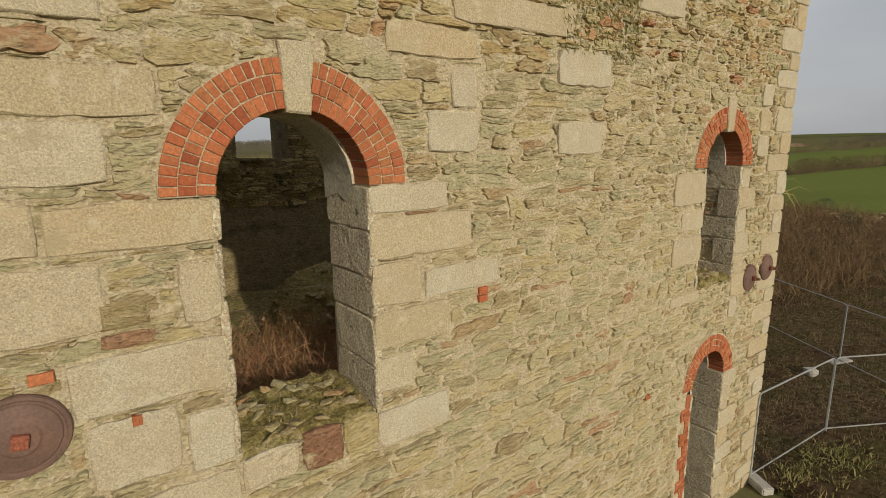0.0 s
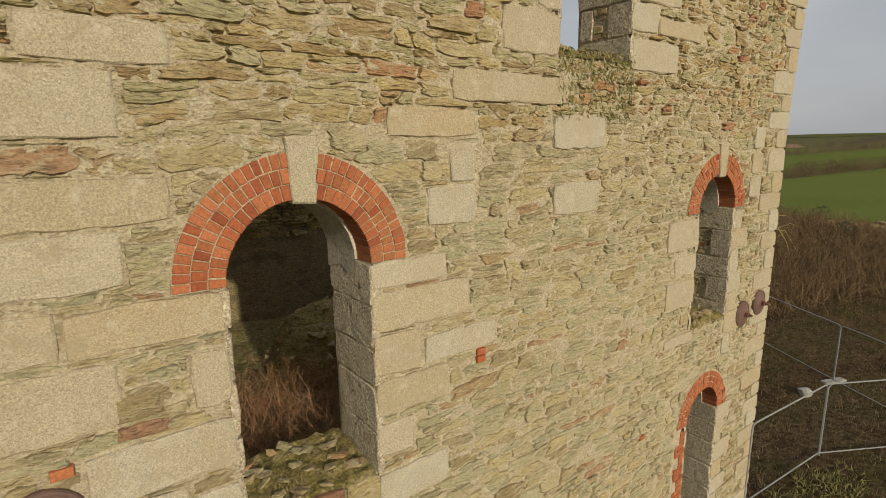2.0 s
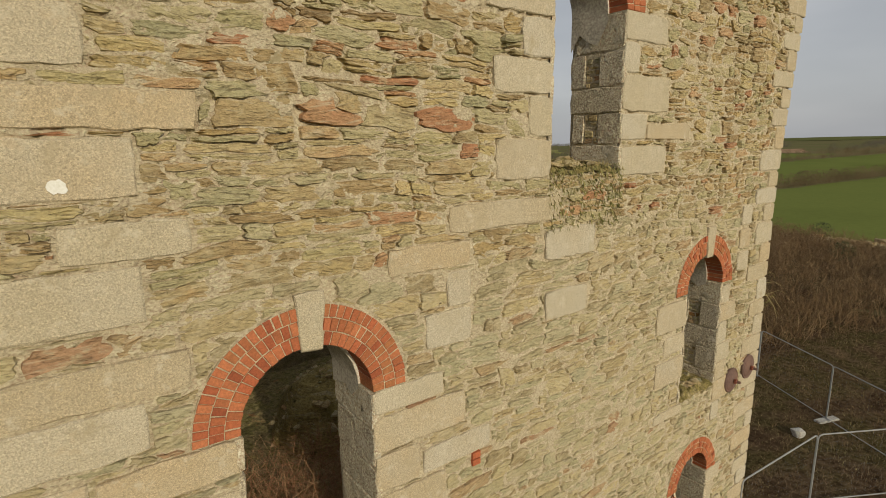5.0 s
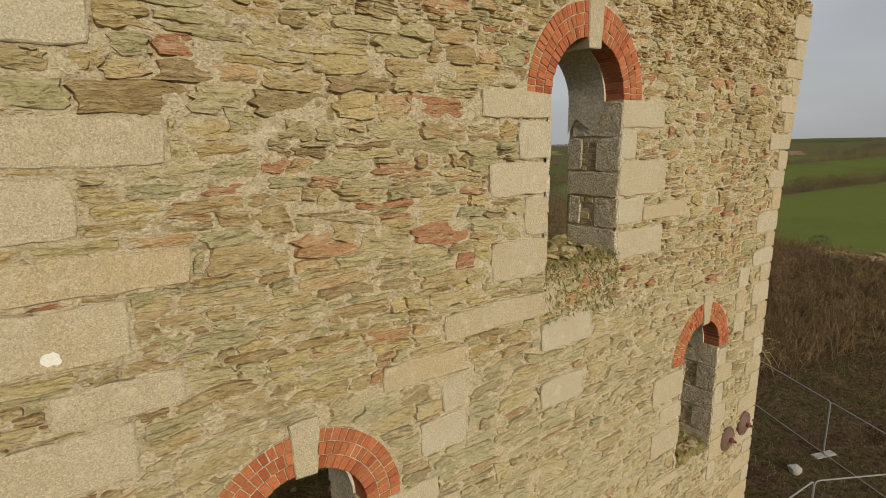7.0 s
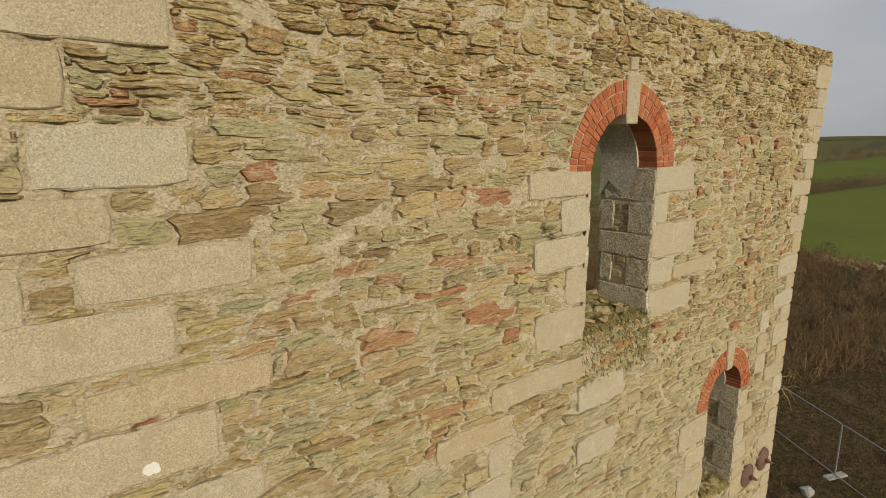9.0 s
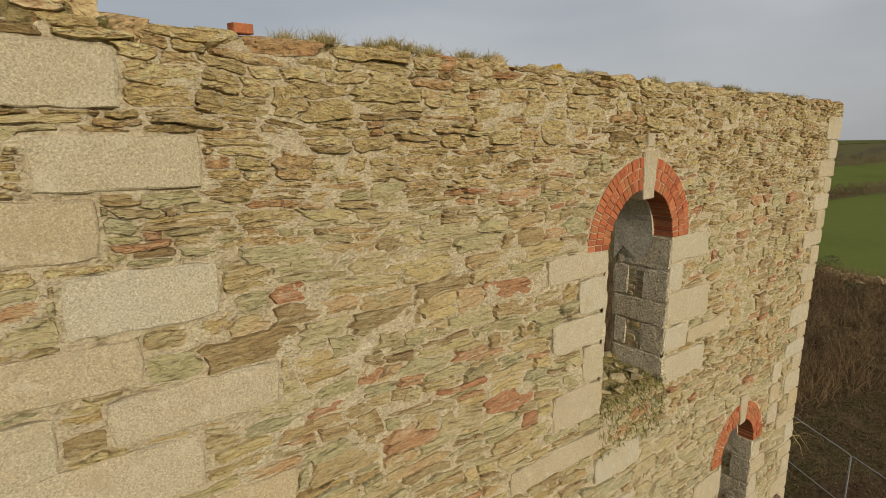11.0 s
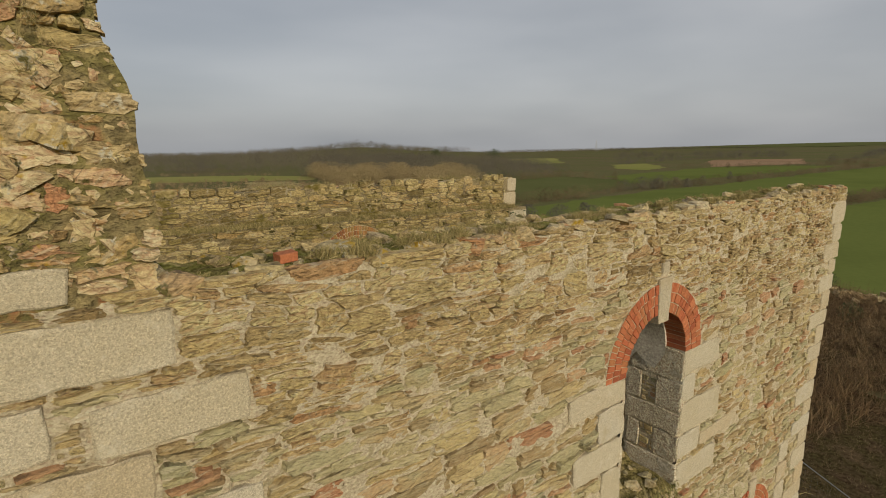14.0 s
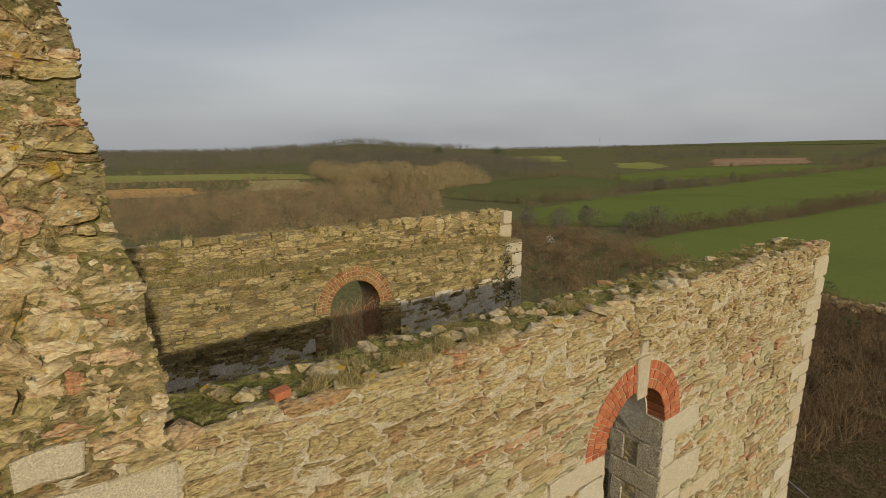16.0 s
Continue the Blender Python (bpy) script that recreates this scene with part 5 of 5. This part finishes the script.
def crowns(name, label, category, mat, spots, seed, height, per, twig, jitter=0.14):
    """Bare crowns: each spot gets a fan of thin limbs that fill an uneven dome."""
    g = np.random.RandomState(seed)
    P = np.repeat(np.array([(x, y, ground_z(x, y)) for x, y in spots]), per, axis=0)
    n = len(P)
    h = np.repeat(g.uniform(*height, len(spots)), per)
    w = h * np.repeat(g.uniform(0.35, 0.95, len(spots)), per)
    a, t = g.uniform(0, 2 * math.pi, n), g.uniform(0.03, 1.0, n)
    rad = w * np.sqrt(g.rand(n)) * np.sqrt(np.maximum(0.03, 1 - (2 * np.abs(t - 0.45)) ** 2 * 0.8))
    P = P + np.column_stack([rad * np.cos(a), rad * np.sin(a), h * t * 0.92])
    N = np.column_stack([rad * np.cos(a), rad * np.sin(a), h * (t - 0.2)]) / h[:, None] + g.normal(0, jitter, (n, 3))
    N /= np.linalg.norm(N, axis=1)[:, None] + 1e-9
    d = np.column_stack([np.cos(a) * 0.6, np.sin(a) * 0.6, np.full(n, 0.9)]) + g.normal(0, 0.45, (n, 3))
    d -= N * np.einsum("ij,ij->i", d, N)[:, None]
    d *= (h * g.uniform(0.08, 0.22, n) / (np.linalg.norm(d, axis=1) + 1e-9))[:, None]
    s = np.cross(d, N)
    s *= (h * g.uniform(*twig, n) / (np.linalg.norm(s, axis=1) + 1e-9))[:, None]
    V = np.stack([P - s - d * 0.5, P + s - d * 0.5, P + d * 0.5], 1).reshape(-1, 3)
    me = bpy.data.meshes.new(name)
    V, F = V.tolist(), np.arange(3 * n).reshape(-1, 3).tolist()
    me.from_pydata(V, [], F)
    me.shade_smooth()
    me.materials.append(mat)
    return tagged(new(name, me), label, category, kind="stuff")


def along(line, step, spread, seed):
    q = random.Random(seed)
    out = []
    for (ax, ay), (bx, by) in zip(line, line[1:]):
        d = math.hypot(bx - ax, by - ay)
        for i in range(max(1, int(d / step))):
            t = (i + q.random()) / max(1, int(d / step))
            out.append((ax + (bx - ax) * t + q.uniform(-spread, spread), ay + (by - ay) * t + q.uniform(-spread, spread)))
    return out


H1 = [(260, 22), (174, 37.5), (149, 38.7), (119, 39.6), (99.6, 41.7), (84, 44), (72, 45)]
H2 = [(520, 88), (383, 89), (261, 90.6), (190, 89.6), (147, 94.8), (104, 89.7), (88.5, 85.7)]
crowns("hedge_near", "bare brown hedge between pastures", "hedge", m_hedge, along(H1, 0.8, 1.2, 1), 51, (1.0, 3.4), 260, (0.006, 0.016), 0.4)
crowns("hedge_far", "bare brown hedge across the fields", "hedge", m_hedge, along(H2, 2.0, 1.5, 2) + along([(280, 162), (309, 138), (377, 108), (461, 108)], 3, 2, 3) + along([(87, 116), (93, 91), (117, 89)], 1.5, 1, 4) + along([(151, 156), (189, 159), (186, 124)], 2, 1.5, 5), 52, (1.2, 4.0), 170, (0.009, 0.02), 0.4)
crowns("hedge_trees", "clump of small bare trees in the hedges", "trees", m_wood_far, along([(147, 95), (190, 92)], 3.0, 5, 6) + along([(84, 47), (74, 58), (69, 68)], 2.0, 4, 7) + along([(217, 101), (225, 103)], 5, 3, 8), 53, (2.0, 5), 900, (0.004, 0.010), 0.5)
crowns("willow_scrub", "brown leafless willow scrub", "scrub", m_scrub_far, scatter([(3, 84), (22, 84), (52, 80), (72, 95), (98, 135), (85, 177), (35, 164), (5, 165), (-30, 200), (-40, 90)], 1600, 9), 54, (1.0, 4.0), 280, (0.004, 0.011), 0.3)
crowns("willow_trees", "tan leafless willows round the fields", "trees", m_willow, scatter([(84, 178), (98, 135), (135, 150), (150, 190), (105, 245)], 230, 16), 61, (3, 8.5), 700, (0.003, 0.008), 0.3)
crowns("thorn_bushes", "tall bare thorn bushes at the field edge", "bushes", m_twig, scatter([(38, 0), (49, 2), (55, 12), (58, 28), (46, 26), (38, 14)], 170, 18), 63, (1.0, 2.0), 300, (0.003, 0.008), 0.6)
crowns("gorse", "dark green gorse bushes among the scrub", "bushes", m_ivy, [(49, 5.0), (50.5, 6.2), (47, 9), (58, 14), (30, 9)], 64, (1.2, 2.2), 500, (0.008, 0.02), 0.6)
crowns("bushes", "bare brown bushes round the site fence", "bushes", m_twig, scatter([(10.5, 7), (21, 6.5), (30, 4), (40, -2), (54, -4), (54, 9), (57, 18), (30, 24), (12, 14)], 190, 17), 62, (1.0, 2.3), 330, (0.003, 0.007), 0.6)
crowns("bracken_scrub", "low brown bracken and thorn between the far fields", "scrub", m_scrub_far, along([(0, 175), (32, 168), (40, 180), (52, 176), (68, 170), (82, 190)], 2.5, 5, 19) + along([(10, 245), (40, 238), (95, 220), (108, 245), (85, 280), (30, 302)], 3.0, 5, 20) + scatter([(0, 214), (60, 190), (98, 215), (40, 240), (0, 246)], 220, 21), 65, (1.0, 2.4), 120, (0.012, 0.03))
# whitish spots in the scrub, built as dead bushes with pale twigs
crowns("pale_thorn_bush", "pale dead thorn bush with whitish twigs among the scrub", "bush", m_white, [(58.1, 49.9), (58.6, 50.4), (71.9, 96.7)], 66, (1.3, 2.0), 60, (0.015, 0.035))
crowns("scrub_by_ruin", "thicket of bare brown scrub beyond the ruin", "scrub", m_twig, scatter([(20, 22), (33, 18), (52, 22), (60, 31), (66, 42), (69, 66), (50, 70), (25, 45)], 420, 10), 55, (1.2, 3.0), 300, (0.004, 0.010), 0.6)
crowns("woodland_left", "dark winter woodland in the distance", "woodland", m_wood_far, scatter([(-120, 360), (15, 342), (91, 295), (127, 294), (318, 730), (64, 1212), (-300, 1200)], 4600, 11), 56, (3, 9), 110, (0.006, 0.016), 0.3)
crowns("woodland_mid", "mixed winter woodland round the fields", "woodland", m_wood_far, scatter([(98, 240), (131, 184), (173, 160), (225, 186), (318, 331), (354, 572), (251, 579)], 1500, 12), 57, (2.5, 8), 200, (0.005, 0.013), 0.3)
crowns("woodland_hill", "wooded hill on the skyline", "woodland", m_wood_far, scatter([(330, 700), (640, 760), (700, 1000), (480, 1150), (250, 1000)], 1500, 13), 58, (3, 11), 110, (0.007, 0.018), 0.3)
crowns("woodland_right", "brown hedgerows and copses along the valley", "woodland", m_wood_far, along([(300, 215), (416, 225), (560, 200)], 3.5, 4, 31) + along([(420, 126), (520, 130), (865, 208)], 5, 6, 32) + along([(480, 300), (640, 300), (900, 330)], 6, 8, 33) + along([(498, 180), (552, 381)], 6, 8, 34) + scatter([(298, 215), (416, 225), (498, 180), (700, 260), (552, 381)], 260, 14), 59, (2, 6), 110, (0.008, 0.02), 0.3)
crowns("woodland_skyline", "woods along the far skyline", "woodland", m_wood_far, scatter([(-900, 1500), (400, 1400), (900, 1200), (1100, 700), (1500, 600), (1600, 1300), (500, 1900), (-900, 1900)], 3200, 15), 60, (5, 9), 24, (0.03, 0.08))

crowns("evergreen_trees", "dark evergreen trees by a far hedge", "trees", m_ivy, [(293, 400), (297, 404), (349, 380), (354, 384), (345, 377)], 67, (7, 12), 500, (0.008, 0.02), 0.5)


# scrub and stems near the house
g = np.random.RandomState(75)
pts = scatter([(9.9, 6.0), (14, 5.5), (21, 5), (30, 3), (40, -4), (56, -6), (55, 8), (58, 20), (58, 30), (30, 26), (14, 16), (9.8, 12)], 900, 76)
roots = []
for x, y in pts:
    k = 70 if x < 32 else 45
    roots.append(np.column_stack([x + g.normal(0, 0.45, k), y + g.normal(0, 0.45, k), np.full(k, 0.05 + 0.9 * g.rand()) * g.rand(k)]))
tagged(strands("scrub", m_twig, np.vstack(roots), 77, (0.6, 1.7), (0.006, 0.014), 0.5, 0.35), "thick brown leafless scrub round the ruin", "scrub", kind="stuff")
pts = scatter([(9.8, -4), (13, -6), (30, -8), (36, 2), (20, 5), (9.9, 6)], 900, 78)
roots = np.vstack([np.column_stack([x + g.normal(0, 0.2, 26), y + g.normal(0, 0.2, 26), np.full(26, 0.1)]) for x, y in pts])
tagged(strands("yard_grass", m_tuft, roots, 79, (0.1, 0.35), (0.002, 0.005), 0.6, 0.8), "dry grass and weeds on the trodden soil", "grass", kind="stuff")


pts = scatter([(10.2, -3), (13, -6), (30, -8), (36, 2), (20, 6), (10.2, 6)], 1300, 80)
roots = np.vstack([np.column_stack([x + g.normal(0, 0.25, 34), y + g.normal(0, 0.25, 34), np.full(34, 0.1)]) for x, y in pts])
tagged(strands("yard_weeds", m_twig, roots, 81, (0.12, 0.5), (0.003, 0.006), 0.8, 0.6), "dead brown weed stems on the trodden soil", "weeds", kind="stuff")


pts = [(11.8 + g.normal(0, 0.5), -0.85 + g.normal(0, 0.3)) for _ in range(26)] + [(10.5 + g.normal(0, 0.3), -0.7 + g.normal(0, 0.3)) for _ in range(12)]
roots = np.vstack([np.column_stack([x + g.normal(0, 0.12, 40), y + g.normal(0, 0.12, 40), np.full(40, 0.1)]) for x, y in pts])
tagged(strands("nettles", m_weed, roots, 83, (0.1, 0.4), (0.008, 0.02), 0.7, 0.5), "low green nettles at the foot of the fence", "weeds", kind="stuff")


# ---------------------------------------------------------------- site fence
def tube(path, r, n=8):
    bm = bmesh.new()
    rings = []
    P = [Vector(p) for p in path]
    for i, p in enumerate(P):
        d = (P[min(i + 1, len(P) - 1)] - P[max(i - 1, 0)]).normalized()
        a = d.cross(Vector((0, 1, 0)) if abs(d.y) < 0.9 else Vector((1, 0, 0))).normalized()
        b = d.cross(a)
        rings.append([bm.verts.new(p + (a * math.cos(2 * math.pi * k / n) + b * math.sin(2 * math.pi * k / n)) * r) for k in range(n)])
    for p, q in zip(rings, rings[1:]):
        for k in range(n):
            bm.faces.new((p[k], p[(k + 1) % n], q[(k + 1) % n], q[k]))
    bm.faces.new(rings[0])
    bm.faces.new(rings[-1])
    bmesh.ops.recalc_face_normals(bm, faces=list(bm.faces))
    return bm


def fence_panel():
    """A wire site panel, 3.45 m long, standing along +x from its base."""
    ob = tagged(new("site_fence"), "galvanised steel site fence panel with thin wire mesh", "fence", "site fence")
    L, h, c = 3.42, 2.0, 0.12
    part("top_rail", tube([(0.0, 0, h - c), (0.04, 0, h - 0.03), (c, 0, h), (L - c, 0, h), (L - 0.04, 0, h - 0.03), (L, 0, h - c)], 0.018), m_galv, ob)
    part("post", tube([(0, 0, 0.05), (0, 0, h - c)], 0.018), m_galv, ob)
    part("post", tube([(L, 0, 0.05), (L, 0, h - c)], 0.018), m_galv, ob)
    part("bottom_rail", tube([(0, 0, 0.14), (L, 0, 0.14)], 0.016), m_galv, ob)
    V, F = [], []
    for i in range(1, 24):
        x = L * i / 24
        o = len(V)
        V += [(x - 0.0005, 0, 0.14), (x + 0.0005, 0, 0.14), (x + 0.0005, 0, h), (x - 0.0005, 0, h)]
        F.append((o, o + 1, o + 2, o + 3))
    for k in range(1, 8):
        z = 0.14 + (h - 0.14) * k / 8
        o = len(V)
        V += [(0, 0, z - 0.0005), (L, 0, z - 0.0005), (L, 0, z + 0.0005), (0, 0, z + 0.0005)]
        F.append((o, o + 1, o + 2, o + 3))
    mesh_ob("wire_mesh", V, F, m_galv, ob, "thin steel wire mesh")
    return ob


def fence_foot():
    bm = bmesh.new()
    bmesh.ops.create_cube(bm, size=1, matrix=Matrix.Translation((0, 0, 0.07)) @ Matrix.Diagonal((0.86, 0.26, 0.16, 1)))
    bmesh.ops.bevel(bm, geom=list(bm.edges), offset=0.02, segments=2, affect="EDGES")
    me = bpy.data.meshes.new("concrete_block")
    bm.to_mesh(me)
    bm.free()
    me.materials.append(m_concrete)
    return tagged(new("concrete_block", me), "grey concrete block foot under the fence", "fence foot", "fence feet")


def along_panel(a, b):
    return pose(a[0], a[1], 0.13, 0, 0, math.degrees(math.atan2(b[1] - a[1], b[0] - a[0])))


panel = fence_panel()
runs = [((9.62, -0.03), (13.0, -0.32)), ((13.03, -0.34), (16.0, -2.05)), ((18.2, 0.92), (20.0, 3.85)), ((16.42, -1.98), (18.18, 0.90)), ((20.02, 3.88), (21.8, 6.8))]
panel.matrix_basis = along_panel(*runs[0])
for r in runs[1:]:
    copy_thing(panel, along_panel(*r))
foot = fence_foot()
foot.matrix_basis = pose(9.66, -0.10, 0.1, 0, 0, 60)
copy_thing(foot, pose(18.19, 0.91, 0.1, 0, 0, -20))
me = rock_mesh("pale_boulder", 0.24, 0.2, 0.2, 401, 22)
me.materials.append(m_concrete)
b = tagged(new("pale_boulder", me), "pale yellowish loose boulder on the soil", "boulder")
b.location = (16.46, 1.16, 0.22)
q = random.Random(404)
kinds = rocks("field_stone", m_weathered_part, 10, 404, (0.35, 0.8), 0.4)
heap = tagged(new("stone_row"), "grey broken stone bank at the field edge", "stone bank")
for i in range(46):
    put_rock("field_stone", q.choice(kinds), heap, 53.5 + q.uniform(0, 4.5), 4 + i * 0.22 + q.uniform(-.4, .4), 0.25 + q.uniform(0, 0.25), q.uniform(-20, 20), q.uniform(-20, 20), q.uniform(0, 360))

# a pylon on the skyline
def pylon(x, y, h):
    z = ground_z(x, y)
    bm = bmesh.new()
    for sx, sy in ((1, 1), (1, -1), (-1, 1), (-1, -1)):
        p, t = Vector((sx * h * 0.09, sy * h * 0.09, 0)), Vector((sx * h * 0.012, sy * h * 0.012, h))
        w = 0.012 * h
        vs = [bm.verts.new(v) for v in (p - Vector((w, 0, 0)), p + Vector((w, 0, 0)), t + Vector((w, 0, 0)) * 0.5, t - Vector((w, 0, 0)) * 0.5)]
        bm.faces.new(vs)
    for k, s in ((0.68, 0.16), (0.80, 0.13), (0.92, 0.10)):
        bmesh.ops.create_cube(bm, size=1, matrix=Matrix.Translation((0, 0, h * k)) @ Matrix.Diagonal((h * s * 2, h * 0.02, h * 0.012, 1)))
    ob = part("pylon", bm, m_galv, None)
    ob.location = (x, y, z)
    return tagged(ob, "steel lattice power pylon on the skyline", "pylon")


pylon(1010, 760, 24)

# the rubble face last
def weathered_band(x, z):
    return z > 11.9 + 1.1 * blob(14, x * 0.9, z * 1.5)


def low_band(x, z):
    return z < 8.2 + 0.7 * blob(15, x * 0.7, z * 1.2)


lay([q for q in stones if not weathered_band(q[0], q[1]) and not low_band(q[0], q[1])], wall, rng, proud=(0.0, 0.021), near=lambda x, z: -1.3 < x < 2.3 and 8.2 < z < 10.9)
lay([q for q in stones if low_band(q[0], q[1])], wall, rng, mats=(m_stone_low, m_stone_low))
lay([q for q in stones if weathered_band(q[0], q[1])], wall, rng, proud=(0.002, 0.026), mats=(m_top, m_top))
pointing(-2.9, 10.4, 3.4, TOP - 0.02, 0.025, wall)
pointing(LEFT, -2.9, 0.0, TOP - 0.02, 0.11, wall)
pointing(-2.9, 9.8, 0.0, 3.4, 0.07, wall)
